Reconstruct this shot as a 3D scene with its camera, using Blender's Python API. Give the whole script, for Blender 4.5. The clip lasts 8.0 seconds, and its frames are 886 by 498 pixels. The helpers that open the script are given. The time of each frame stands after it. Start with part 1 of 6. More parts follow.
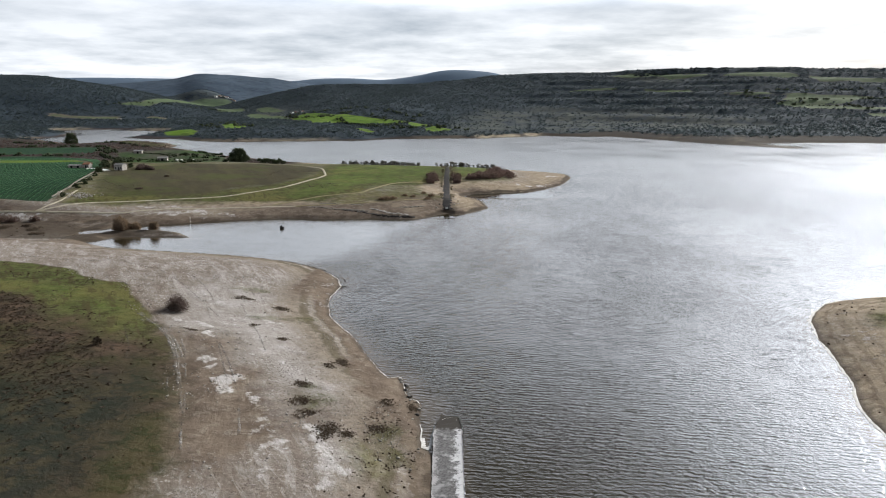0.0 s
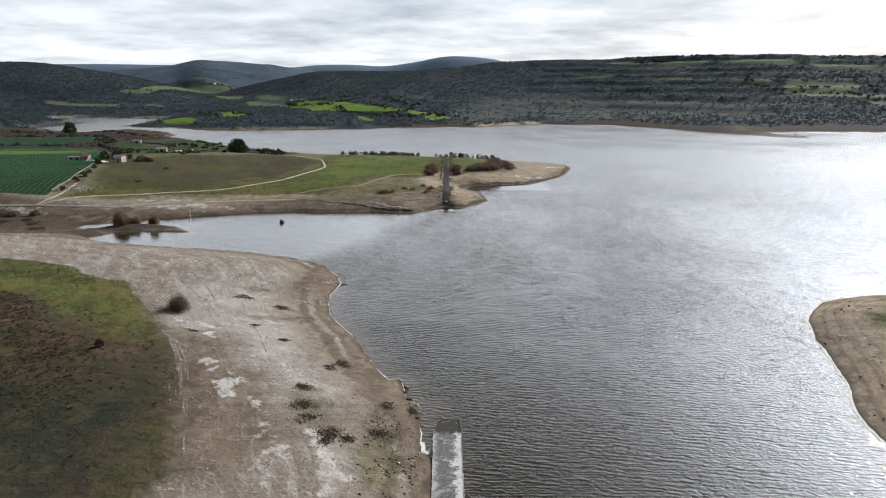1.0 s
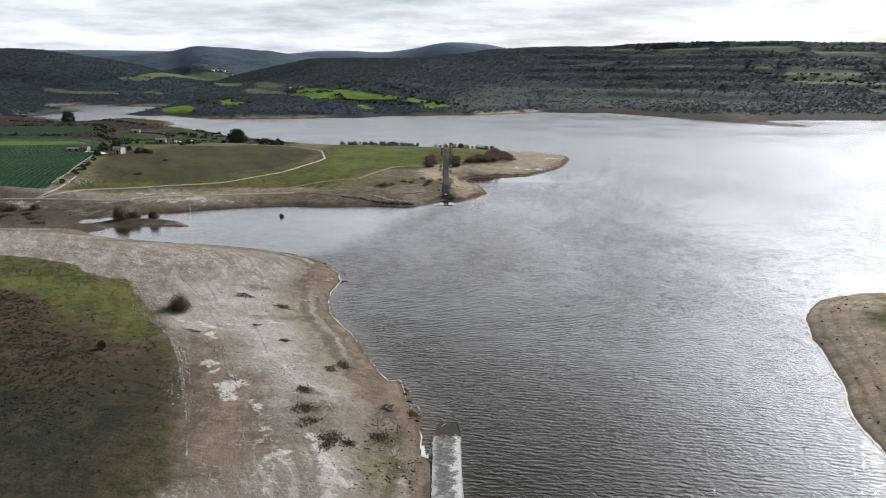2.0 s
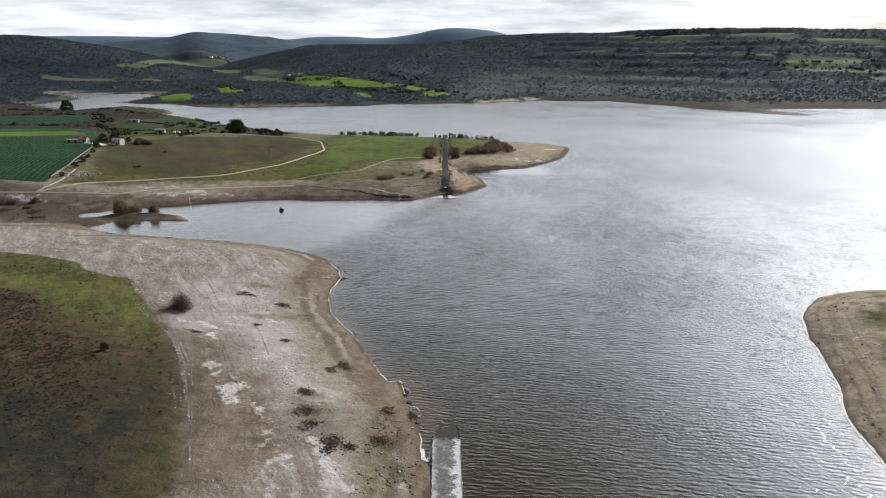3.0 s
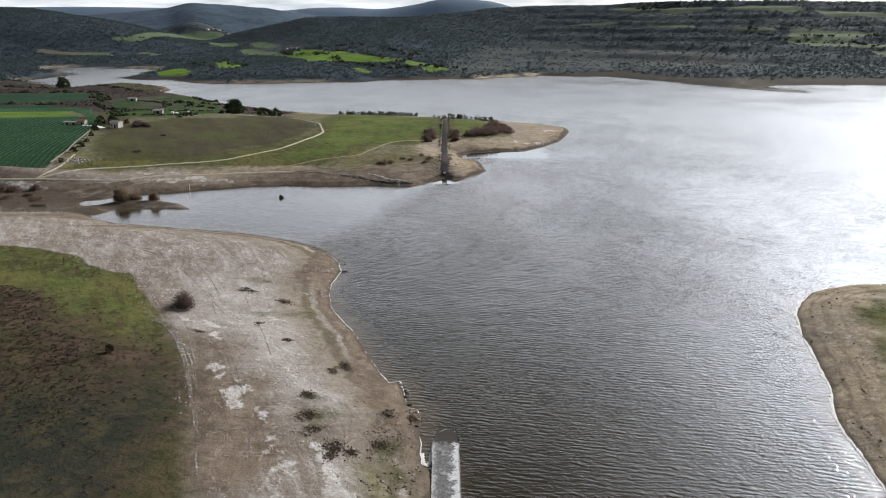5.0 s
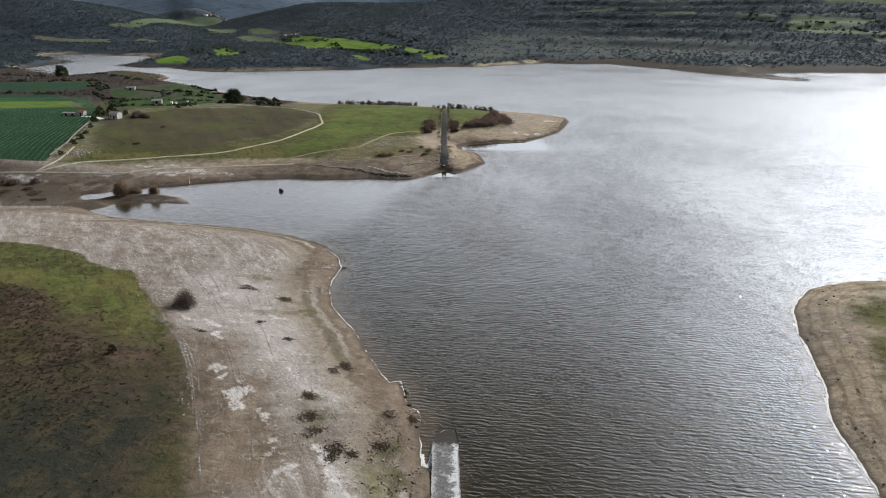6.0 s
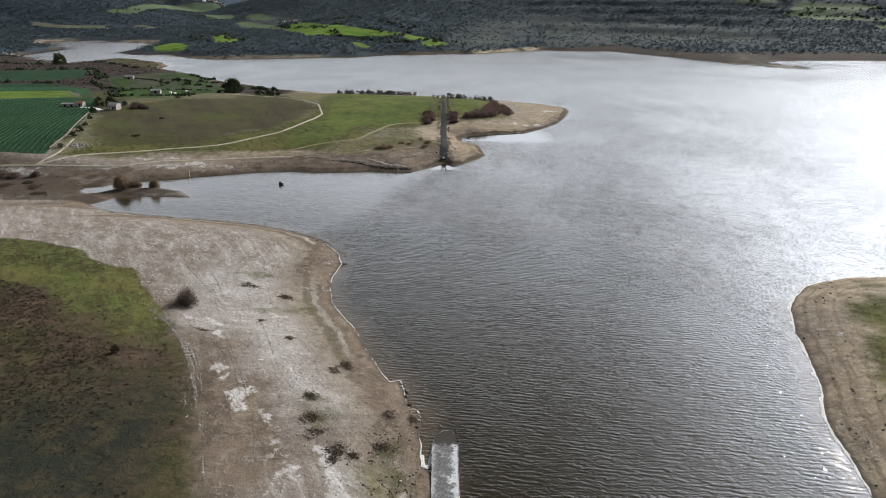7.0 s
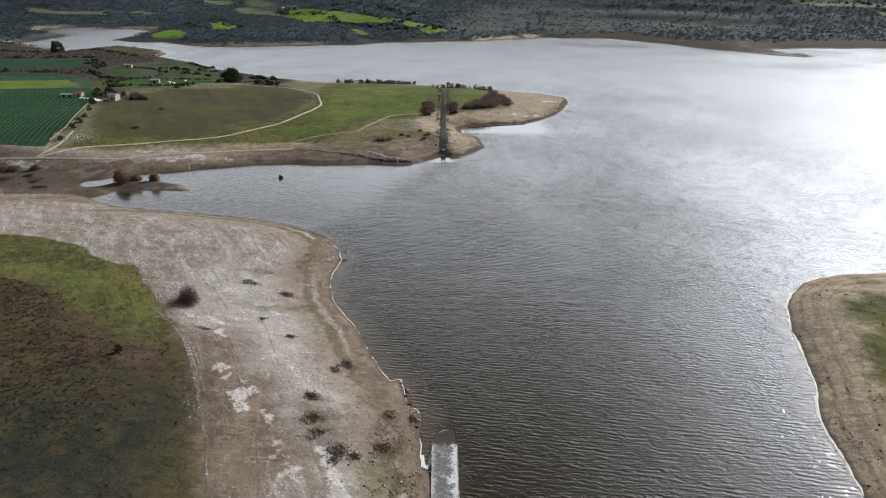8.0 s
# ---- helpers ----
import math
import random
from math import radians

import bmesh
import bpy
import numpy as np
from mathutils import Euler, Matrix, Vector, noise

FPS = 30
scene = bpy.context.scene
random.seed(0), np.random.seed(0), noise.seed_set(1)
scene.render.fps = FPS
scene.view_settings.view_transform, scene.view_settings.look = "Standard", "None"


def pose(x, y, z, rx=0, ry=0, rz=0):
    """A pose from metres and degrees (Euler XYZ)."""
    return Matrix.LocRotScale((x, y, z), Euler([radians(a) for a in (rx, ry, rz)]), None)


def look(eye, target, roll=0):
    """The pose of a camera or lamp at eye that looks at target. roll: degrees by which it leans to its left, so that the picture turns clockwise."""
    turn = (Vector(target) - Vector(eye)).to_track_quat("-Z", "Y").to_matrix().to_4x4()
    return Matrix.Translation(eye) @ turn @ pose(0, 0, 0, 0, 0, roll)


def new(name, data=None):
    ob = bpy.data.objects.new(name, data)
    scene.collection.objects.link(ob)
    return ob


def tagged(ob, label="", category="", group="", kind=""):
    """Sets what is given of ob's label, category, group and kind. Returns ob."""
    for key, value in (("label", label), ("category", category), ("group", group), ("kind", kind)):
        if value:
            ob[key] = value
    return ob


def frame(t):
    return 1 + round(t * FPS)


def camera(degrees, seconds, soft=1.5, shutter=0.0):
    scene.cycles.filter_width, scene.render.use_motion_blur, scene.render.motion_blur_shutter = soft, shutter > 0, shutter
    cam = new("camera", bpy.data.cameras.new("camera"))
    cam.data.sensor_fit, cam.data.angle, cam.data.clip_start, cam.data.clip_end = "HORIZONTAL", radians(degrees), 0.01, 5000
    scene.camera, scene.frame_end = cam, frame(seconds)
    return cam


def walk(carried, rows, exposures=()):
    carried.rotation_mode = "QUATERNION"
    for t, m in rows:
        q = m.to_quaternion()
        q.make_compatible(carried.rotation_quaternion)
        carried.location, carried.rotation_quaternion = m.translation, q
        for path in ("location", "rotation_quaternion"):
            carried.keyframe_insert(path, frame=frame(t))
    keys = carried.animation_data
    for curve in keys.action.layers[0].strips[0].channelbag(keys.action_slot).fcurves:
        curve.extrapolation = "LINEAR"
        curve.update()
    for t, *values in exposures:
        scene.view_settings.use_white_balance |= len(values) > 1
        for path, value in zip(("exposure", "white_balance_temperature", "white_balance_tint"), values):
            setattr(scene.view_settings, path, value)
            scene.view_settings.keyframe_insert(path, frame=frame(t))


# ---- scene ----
# A drone that climbs straight up from 60 m to 89 m over the water while its camera tilts down.
cam = camera(64.0, 8.0, soft=1.05)


def climb(t):
    s = t / 8.0
    return pose(-0.11 * s, -0.05 * s, 60.0 + 29.54 * s, 90 - 11.9 - 8.946 * s + 0.241 * s * (1 - s), 0.0, -0.294 * s)


walk(cam, [(0.25 * k, climb(0.25 * k)) for k in range(33)], exposures=[(0.0, 0.65), (8.0, 0.65)])

# ---- light: thin bright cloud, a veiled sun to the right ----
SUN_AZ, SUN_EL = radians(43.0), radians(24.5)
SUN_DIR = Vector((math.sin(SUN_AZ) * math.cos(SUN_EL), math.cos(SUN_AZ) * math.cos(SUN_EL), math.sin(SUN_EL)))

world = bpy.data.worlds.new("sky")
scene.world = world
world.use_nodes = True
wt = world.node_tree
wt.nodes.clear()


def wnode(kind, **settings):
    n = wt.nodes.new(kind)
    for key, value in settings.items():
        n.inputs[key].default_value = value
    return n


def wmath(op, a, b=None, clamp=False):
    n = wt.nodes.new("ShaderNodeMath")
    n.operation, n.use_clamp = op, clamp
    for k, v in ((0, a), (1, b)):
        if v is None:
            continue
        if isinstance(v, (int, float)):
            n.inputs[k].default_value = v
        else:
            wt.links.new(v, n.inputs[k])
    return n.outputs[0]


sky = wt.nodes.new("ShaderNodeTexSky")
sky.sky_type, sky.sun_disc, sky.sun_elevation, sky.sun_rotation = "NISHITA", False, SUN_EL, SUN_AZ
sky_low = wt.nodes.new("ShaderNodeVectorMath")
sky_low.operation = "SCALE"
sky_low.inputs["Scale"].default_value = 0.10
wt.links.new(sky.outputs[0], sky_low.inputs[0])
geo = wt.nodes.new("ShaderNodeTexCoord")
sep = wt.nodes.new("ShaderNodeSeparateXYZ")
wt.links.new(geo.outputs["Generated"], sep.inputs[0])
# the cloud deck: the view direction laid out on a flat sheet overhead
up = wmath("MAXIMUM", sep.outputs["Z"], 0.0)
flat = wmath("ADD", up, 0.10)
comb = wt.nodes.new("ShaderNodeCombineXYZ")
wt.links.new(wmath("DIVIDE", sep.outputs["X"], flat), comb.inputs["X"])
wt.links.new(wmath("DIVIDE", sep.outputs["Y"], flat), comb.inputs["Y"])
deck = wnode("ShaderNodeTexNoise", Scale=0.55, Detail=7.0, Roughness=0.55)
wt.links.new(comb.outputs[0], deck.inputs["Vector"])
deck2 = wnode("ShaderNodeTexNoise", Scale=1.7, Detail=6.0, Roughness=0.6)
wt.links.new(comb.outputs[0], deck2.inputs["Vector"])
mixed = wmath("ADD", wmath("MULTIPLY", deck.outputs["Fac"], 0.65), wmath("MULTIPLY", deck2.outputs["Fac"], 0.35))
# the deck grows even overhead
even = wt.nodes.new("ShaderNodeMapRange")
even.inputs["From Min"].default_value, even.inputs["From Max"].default_value = 0.09, 0.20
even.inputs["To Min"].default_value, even.inputs["To Max"].default_value = 1.0, 0.14
wt.links.new(sep.outputs["Z"], even.inputs["Value"])
mixed = wmath("ADD", wmath("MULTIPLY", wmath("SUBTRACT", mixed, 0.53), even.outputs[0]), 0.53)
ramp = wt.nodes.new("ShaderNodeValToRGB")
ramp.color_ramp.elements[0].position, ramp.color_ramp.elements[0].color = 0.38, (0.38, 0.43, 0.51, 1)
ramp.color_ramp.elements[1].position, ramp.color_ramp.elements[1].color = 0.60, (0.880, 0.914, 0.982, 1)
wt.links.new(mixed, ramp.inputs["Fac"])
# the veiled sun brightens the cloud round it
dot = wt.nodes.new("ShaderNodeVectorMath")
dot.operation = "DOT_PRODUCT"
wt.links.new(geo.outputs["Generated"], dot.inputs[0])
dot.inputs[1].default_value = SUN_DIR
toward = wmath("MAXIMUM", dot.outputs["Value"], 0.0)
near_sun = wmath("MULTIPLY", wmath("POWER", toward, 30.0), 10.5)
broad = wmath("MULTIPLY", wmath("POWER", toward, 3.8), 3.55)
lift = wt.nodes.new("ShaderNodeMapRange")
lift.interpolation_type = "SMOOTHSTEP"
lift.inputs["From Min"].default_value, lift.inputs["From Max"].default_value = 0.145, 0.27
lift.inputs["To Min"].default_value = 0.02
wt.links.new(sep.outputs["Z"], lift.inputs["Value"])
high = wt.nodes.new("ShaderNodeMapRange")
high.interpolation_type = "SMOOTHSTEP"
high.inputs["From Min"].default_value, high.inputs["From Max"].default_value = 0.26, 0.50
high.inputs["To Min"].default_value, high.inputs["To Max"].default_value = 1.0, 0.02
wt.links.new(sep.outputs["Z"], high.inputs["Value"])
broad = wmath("MULTIPLY", broad, high.outputs[0])
gain = wmath("ADD", wmath("MULTIPLY", wmath("ADD", near_sun, broad), lift.outputs[0]), wmath("ADD", wmath("MULTIPLY", high.outputs[0], 0.50), 0.08))
horizon = wmath("POWER", wmath("SUBTRACT", 1.0, up, True), 10.0)
gain = wmath("ADD", gain, wmath("MULTIPLY", horizon, 0.32))
brow = wt.nodes.new("ShaderNodeMapRange")
brow.interpolation_type = "SMOOTHSTEP"
brow.inputs["From Min"].default_value, brow.inputs["From Max"].default_value = 0.11, 0.15
brow.inputs["To Min"].default_value, brow.inputs["To Max"].default_value = 0.0, 0.82
wt.links.new(sep.outputs["Z"], brow.inputs["Value"])
# the band of thin bright cloud ends some way up
band_top = wt.nodes.new("ShaderNodeMapRange")
band_top.interpolation_type = "SMOOTHSTEP"
band_top.inputs["From Min"].default_value, band_top.inputs["From Max"].default_value = 0.19, 0.30
band_top.inputs["To Min"].default_value, band_top.inputs["To Max"].default_value = 1.0, 0.22
wt.links.new(sep.outputs["Z"], band_top.inputs["Value"])
gain = wmath("ADD", gain, wmath("MULTIPLY", wmath("MULTIPLY", brow.outputs[0], band_top.outputs[0]), high.outputs[0]))
cloud = wt.nodes.new("ShaderNodeVectorMath")
cloud.operation = "SCALE"
wt.links.new(ramp.outputs["Color"], cloud.inputs[0])
wt.links.new(gain, cloud.inputs["Scale"])
veil = wt.nodes.new("ShaderNodeMix")
veil.data_type = "RGBA"
veil.inputs["Factor"].default_value = 0.90
wt.links.new(sky_low.outputs[0], veil.inputs["A"])
wt.links.new(cloud.outputs[0], veil.inputs["B"])
back = wnode("ShaderNodeBackground", Strength=1.0)
wt.links.new(veil.outputs["Result"], back.inputs["Color"])
wout = wt.nodes.new("ShaderNodeOutputWorld")
wt.links.new(back.outputs[0], wout.inputs["Surface"])

sun_data = bpy.data.lights.new("sun", "SUN")
sun_data.energy, sun_data.angle, sun_data.color = 4.0, radians(3.0), (1.0, 0.96, 0.89)
sun = new("sun", sun_data)
sun.matrix_world = look(SUN_DIR * 500, (0, 0, 0))
# ---- the lie of the land ----
# The lake's edge, corner by corner: near bank, inlet, peninsula, western arm, far shore, and round behind.
NEAR_BANK = [(-4, -420), (-5, -60), (-1.0, 60), (-1.2, 106), (-1.7, 112.4), (-3.9, 114.4), (-4.9, 127.4), (-4.2, 131.5), (-5.1, 134.8), (-7.2, 136.4), (-8.5, 142.9), (-9.5, 147.4),
             (-12.2, 146.7), (-14.7, 151.9), (-18.8, 162.5), (-22.8, 172.9), (-28, 183.4), (-32.1, 193), (-34.5, 205.7), (-34.8, 212.6),
             (-33.4, 225), (-35.5, 234.2), (-43.6, 247.8), (-48.7, 252.8), (-56.3, 259.4), (-68.8, 266.3), (-81.1, 270.6), (-98.6, 275.8),
             (-111.2, 278.9), (-124, 282), (-137.5, 286), (-147.5, 292.5), (-154, 298), (-149, 304)]
SPIT = [(-146.4, 309.9), (-135.3, 310.8), (-122.5, 310.7), (-112.4, 308.8), (-120.2, 319.2), (-129.9, 324.1), (-140.9, 325.2),
        (-150.3, 325.2), (-157, 317), (-164, 316), (-168, 320.4), (-167.7, 325.3)]
PENINSULA = [(-160.5, 328.5), (-156.9, 334.5), (-146.7, 339.8), (-133.9, 343), (-121.7, 348.5), (-108.8, 353), (-95.5, 357.7), (-81.4, 360),
             (-66.4, 357.5), (-51.8, 357.4), (-37.4, 359.8), (-22.6, 357.3), (-14.5, 358.4), (-8.2, 364.5), (-2.3, 372), (2.2, 377),
             (5.8, 370.7), (11.4, 374.5), (21.2, 387.9), (25.9, 397.8), (24.2, 414.4), (23.1, 425.6), (14.1, 434), (13.4, 448.1),
             (19.2, 457.2), (37.9, 462.8), (56.9, 466.6), (70.3, 482.7), (82.9, 502), (94, 532.7), (100.5, 556.1), (101.2, 575.7),
             (85.4, 593.7), (61.2, 609.5)]
WEST_ARM = [(40, 619), (-9, 645), (-82, 663), (-114, 672), (-150, 694), (-200, 738), (-240, 777), (-276, 815), (-304, 856), (-348, 908),
            (-349, 944), (-372, 983), (-412, 1016), (-454, 1051), (-482, 999), (-497, 968), (-536, 1000), (-587, 1052), (-632, 1090),
            (-638, 1163), (-652, 1272), (-718, 1342), (-749, 1372), (-770, 1453), (-723, 1470), (-619, 1487), (-641, 1440), (-536, 1402),
            (-512, 1271), (-504, 1162)]
FAR_SHORE = [(-465, 1130), (-422, 1129), (-367, 1070), (-302, 1042), (-240, 1050), (-178, 1069), (-115, 1087), (-101, 1117), (-32, 1127),
             (20, 1138), (64, 1148), (111, 1182), (161, 1217), (277, 1192), (320, 1115), (352, 1066), (372, 1018), (398, 962), (432, 918), (459, 903), (441, 942),
             (438, 988), (470, 1012), (529, 1020), (617, 1011), (760, 985), (1000, 900), (1350, 560), (1400, 100), (1100, -350), (400, -520), (60, -500)]
RIGHT_BANK = [(420, 190), (300, 216), (200, 214), (145.3, 212.2), (132.3, 211.3), (121.3, 207.6), (114.2, 204.1), (107, 196.4), (101.1, 186.5),
              (95.8, 172.3), (94.6, 165.9), (91.6, 154.1), (88.1, 143.7), (83.4, 132.2), (81.6, 123.9), (80.2, 114.8), (78.3, 105.5),
              (80, 60), (110, 10), (220, -60), (420, -40)]
LAKE = NEAR_BANK + SPIT + PENINSULA + WEST_ARM + FAR_SHORE
# Skylines: tangent of the bearing from the lake's foot, height of the ground there.
EAST_HILL = [(-0.36, 10), (-0.25, 70), (-0.174, 105), (-0.112, 103), (-0.065, 102), (-0.018, 106), (0.036, 116), (0.074, 127), (0.12, 131),
             (0.229, 131), (0.26, 135), (0.275, 141), (0.36, 140), (0.437, 136), (0.515, 133), (0.606, 132), (1.2, 122)]
WEST_HILL = [(-1.2, 130), (-0.607, 128), (-0.56, 130), (-0.52, 122), (-0.5, 113), (-0.454, 98), (-0.4, 75), (-0.33, 40), (-0.2, 20)]
TABLE_HILL = [(-0.7, 120), (-0.45, 133), (-0.36, 158), (-0.34, 187), (-0.297, 179), (-0.251, 165), (-0.205, 146), (-0.15, 110), (0, 60)]
FAR_RANGE = [(-0.9, 170), (-0.468, 180), (-0.375, 174), (-0.205, 159), (-0.174, 174), (-0.127, 177), (-0.081, 165), (-0.034, 189),
             (-0.003, 219), (0.028, 222), (0.074, 205), (0.1, 170), (0.2, 140), (1, 120)]


def hashed(ix, iy, seed):
    h = (ix.astype(np.int64) * 374761393 + iy.astype(np.int64) * 668265263 + seed * 974634777) & 0x7FFFFFFF
    h = ((h ^ (h >> 13)) * 1274126177) & 0x7FFFFFFF
    return ((h ^ (h >> 16)) & 0xFFFFF) / float(0xFFFFF)


def value_noise(x, y, seed):
    ix, iy = np.floor(x), np.floor(y)
    fx, fy = x - ix, y - iy
    fx, fy = fx * fx * (3 - 2 * fx), fy * fy * (3 - 2 * fy)
    a, b = hashed(ix, iy, seed), hashed(ix + 1, iy, seed)
    c, d = hashed(ix, iy + 1, seed), hashed(ix + 1, iy + 1, seed)
    return (a + (b - a) * fx) * (1 - fy) + (c + (d - c) * fx) * fy


def fbm(x, y, size, octaves=4, seed=1):
    """Noise about 0, within -1 and 1, with features of that size in metres."""
    total, amp, norm = 0.0, 1.0, 0.0
    for k in range(octaves):
        total = total + amp * (value_noise(x / size * 2 ** k + 17.3 * k, y / size * 2 ** k - 9.1 * k, seed + k) * 2 - 1)
        norm += amp
        amp *= 0.5
    return total / norm


def ss(a, b, v):
    u = np.clip((v - a) / (b - a), 0, 1)
    return u * u * (3 - 2 * u)


def inside(poly, x, y):
    """Signed distance to a closed outline, positive inside."""
    x, y = np.asarray(x, float), np.asarray(y, float)
    best, odd = np.full(x.shape, 1e12), np.zeros(x.shape, bool)
    for (ax, ay), (bx, by) in zip(poly, poly[1:] + poly[:1]):
        dx, dy = bx - ax, by - ay
        t = np.clip(((x - ax) * dx + (y - ay) * dy) / (dx * dx + dy * dy + 1e-9), 0, 1)
        best = np.minimum(best, (x - ax - t * dx) ** 2 + (y - ay - t * dy) ** 2)
        if ay != by:
            odd ^= ((ay > y) != (by > y)) & (x < (bx - ax) * (y - ay) / (by - ay) + ax)
    return np.where(odd, 1, -1) * np.sqrt(best)


def along(table, v):
    return sum(np.interp(v + o, [p[0] for p in table], [p[1] for p in table]) for o in (-0.012, 0.0, 0.012)) / 3


def shore(x, y):
    """Metres inland from the water's edge (minus: out into the lake), and the same for the right bank alone."""
    x, y = np.asarray(x, float), np.asarray(y, float)
    far = ss(500, 1100, y)
    wobble = 0.55 * fbm(x, y, 9, 3, 11) + 0.2 * fbm(x, y, 2.2, 2, 14) + far * 9 * fbm(x, y, 60, 3, 17)
    bank = inside(RIGHT_BANK, x, y) + wobble
    land = -inside(LAKE, x, y) + wobble
    return np.maximum(land, bank), bank


def height(x, y):
    """The ground's height over the water."""
    x, y = np.asarray(x, float), np.asarray(y, float)
    d, bank = shore(x, y)
    dry = np.maximum(d, 0)
    q = x / np.maximum(y, 1.0)
    near = 9.6 * (1 - np.exp(-dry / 45)) + 0.35 * (1 - np.exp(-dry / 1.2))
    # low mud flats at the head of the inlet
    flats = ss(-150, -172, x) * ss(280, 298, y) * (1 - ss(338, 360, y)) * ss(-330, -230, x)
    near = near * (1 - 0.75 * flats)
    pen = (8.4 * (1 - np.exp(-dry / 34)) + 4.0 * ss(-90, -240, x) * ss(30, 90, dry)) * (1 - 0.62 * ss(530, 680, y)) * (1 - 0.55 * ss(20, 60, x))
    pen = pen * (1 - 0.7 * flats) + 0.3 * (1 - np.exp(-dry / 1.5)) + 0.5 * ss(1.2, 3.2, dry + 1.2 * fbm(x, y, 14, 2, 47)) * (1 - flats)
    w = ss(292, 345, y)
    low = near * (1 - w) + pen * w
    low = np.where(bank > 0, 6.0 * (1 - np.exp(-dry / 26)) + 0.4 * (1 - np.exp(-dry / 1.5)), low)
    # far side
    base = 11 * (1 - np.exp(-dry / 55)) + 0.030 * dry
    east = along(EAST_HILL, q) * np.clip(dry / 780, 0, 1) ** 1.35
    stepped = np.floor(east / 15) * 15 + 15 * ss(0.45, 1.0, (east / 15) % 1.0)
    east = east + (stepped - east) * 0.55 * ss(0.02, 0.2, q)
    west = along(WEST_HILL, q) * ss(1250, 2200, y) * ss(0, 420, dry)
    knoll = 58 + 34 * np.exp(-((q + 0.335) / 0.036) ** 2 - ((y - 2480) / 240) ** 2) + 9 * fbm(x, y, 110, 4, 37)
    table = along(TABLE_HILL, q) * ss(2400, 3600, y)
    rim = along(FAR_RANGE, q) * ss(3500, 4050, y)
    swell = 4.0 * fbm(x, y, 160, 4, 31) * ss(30, 200, dry)
    high = np.maximum(np.maximum(np.maximum(base + swell, east + swell), west + swell), np.maximum(table + 2 * swell, rim))
    high = np.maximum(high, knoll * ss(2150, 2420, y) * ss(-0.46, -0.38, q) * ss(-0.24, -0.30, q))
    wf = ss(980, 1120, y + 0.22 * np.maximum(x, 0))
    wf = np.maximum(wf, ss(500, 1200, x)) * (1 - ss(0, 1, np.where(bank > 0, 1.0, 0.0)))
    z = low * (1 - wf) + high * wf
    z = z + ss(-300, -700, y) * 40 * ss(0, 300, dry)
    z = z + ss(1.0, 8, dry) * (0.10 * fbm(x, y, 5, 3, 41) + 0.35 * fbm(x, y, 35, 3, 45))
    return np.where(d > 0, z + 0.02, np.maximum(0.16 * d, -4.0))


def ground_z(x, y):
    return float(height(np.array([x]), np.array([y]))[0])
# ---- materials ----
class Nodes:
    """A small helper to write a node material as a few lines."""

    def __init__(self, name):
        self.mat = bpy.data.materials.new(name)
        self.mat.use_nodes = True
        self.tree = self.mat.node_tree
        self.bsdf = self.tree.nodes["Principled BSDF"]
        self.out = self.tree.nodes["Material Output"]

    def add(self, kind, **inputs):
        n = self.tree.nodes.new(kind)
        for key, value in inputs.items():
            self.put(n.inputs[key.replace("_", " ")], value)
        return n

    def put(self, socket, value):
        if isinstance(value, bpy.types.NodeSocket):
            self.tree.links.new(value, socket)
        else:
            socket.default_value = (*value, 1) if isinstance(value, tuple) and len(value) == 3 and socket.type == "RGBA" else value

    def math(self, op, a, b=0.0, clamp=False):
        n = self.tree.nodes.new("ShaderNodeMath")
        n.operation, n.use_clamp = op, clamp
        self.put(n.inputs[0], a), self.put(n.inputs[1], b)
        return n.outputs[0]

    def place(self, scale=(1, 1, 1), turn=0.0):
        pos = self.tree.nodes.new("ShaderNodeNewGeometry").outputs["Position"]
        m = self.tree.nodes.new("ShaderNodeMapping")
        m.vector_type = "TEXTURE"
        m.inputs["Scale"].default_value, m.inputs["Rotation"].default_value[2] = [1.0 / k for k in scale], radians(turn)
        self.tree.links.new(pos, m.inputs["Vector"])
        return m.outputs[0]

    def noise(self, size, detail=4.0, rough=0.55, where=None, distort=0.0):
        n = self.add("ShaderNodeTexNoise", Scale=1.0 / size, Detail=detail, Roughness=rough, Distortion=distort)
        self.put(n.inputs["Vector"], where if where is not None else self.place())
        return n.outputs["Fac"]

    def step(self, a, b, v):
        n = self.tree.nodes.new("ShaderNodeMapRange")
        n.interpolation_type = "SMOOTHSTEP"
        self.put(n.inputs["Value"], v)
        n.inputs["From Min"].default_value, n.inputs["From Max"].default_value = a, b
        return n.outputs[0]

    def mix(self, fac, a, b):
        n = self.tree.nodes.new("ShaderNodeMix")
        n.data_type = "RGBA"
        self.put(n.inputs["Factor"], fac), self.put(n.inputs["A"], a), self.put(n.inputs["B"], b)
        return n.outputs["Result"]

    def attr(self, name):
        n = self.tree.nodes.new("ShaderNodeAttribute")
        n.attribute_name = name
        return n

    def island(self):
        return self.tree.nodes.new("ShaderNodeNewGeometry").outputs["Random Per Island"]

    def random(self):
        return self.tree.nodes.new("ShaderNodeObjectInfo").outputs["Random"]

    def bump(self, height, distance, strength=1.0):
        n = self.add("ShaderNodeBump", Strength=strength, Distance=distance, Height=height)
        self.put(self.bsdf.inputs["Normal"], n.outputs[0])

    def done(self, colour, rough=0.9, **more):
        self.put(self.bsdf.inputs["Base Color"], colour)
        self.put(self.bsdf.inputs["Roughness"], rough)
        self.bsdf.inputs["Specular IOR Level"].default_value = 0.06
        for key, value in more.items():
            self.put(self.bsdf.inputs[key.replace("_", " ")], value)
        return self.mat


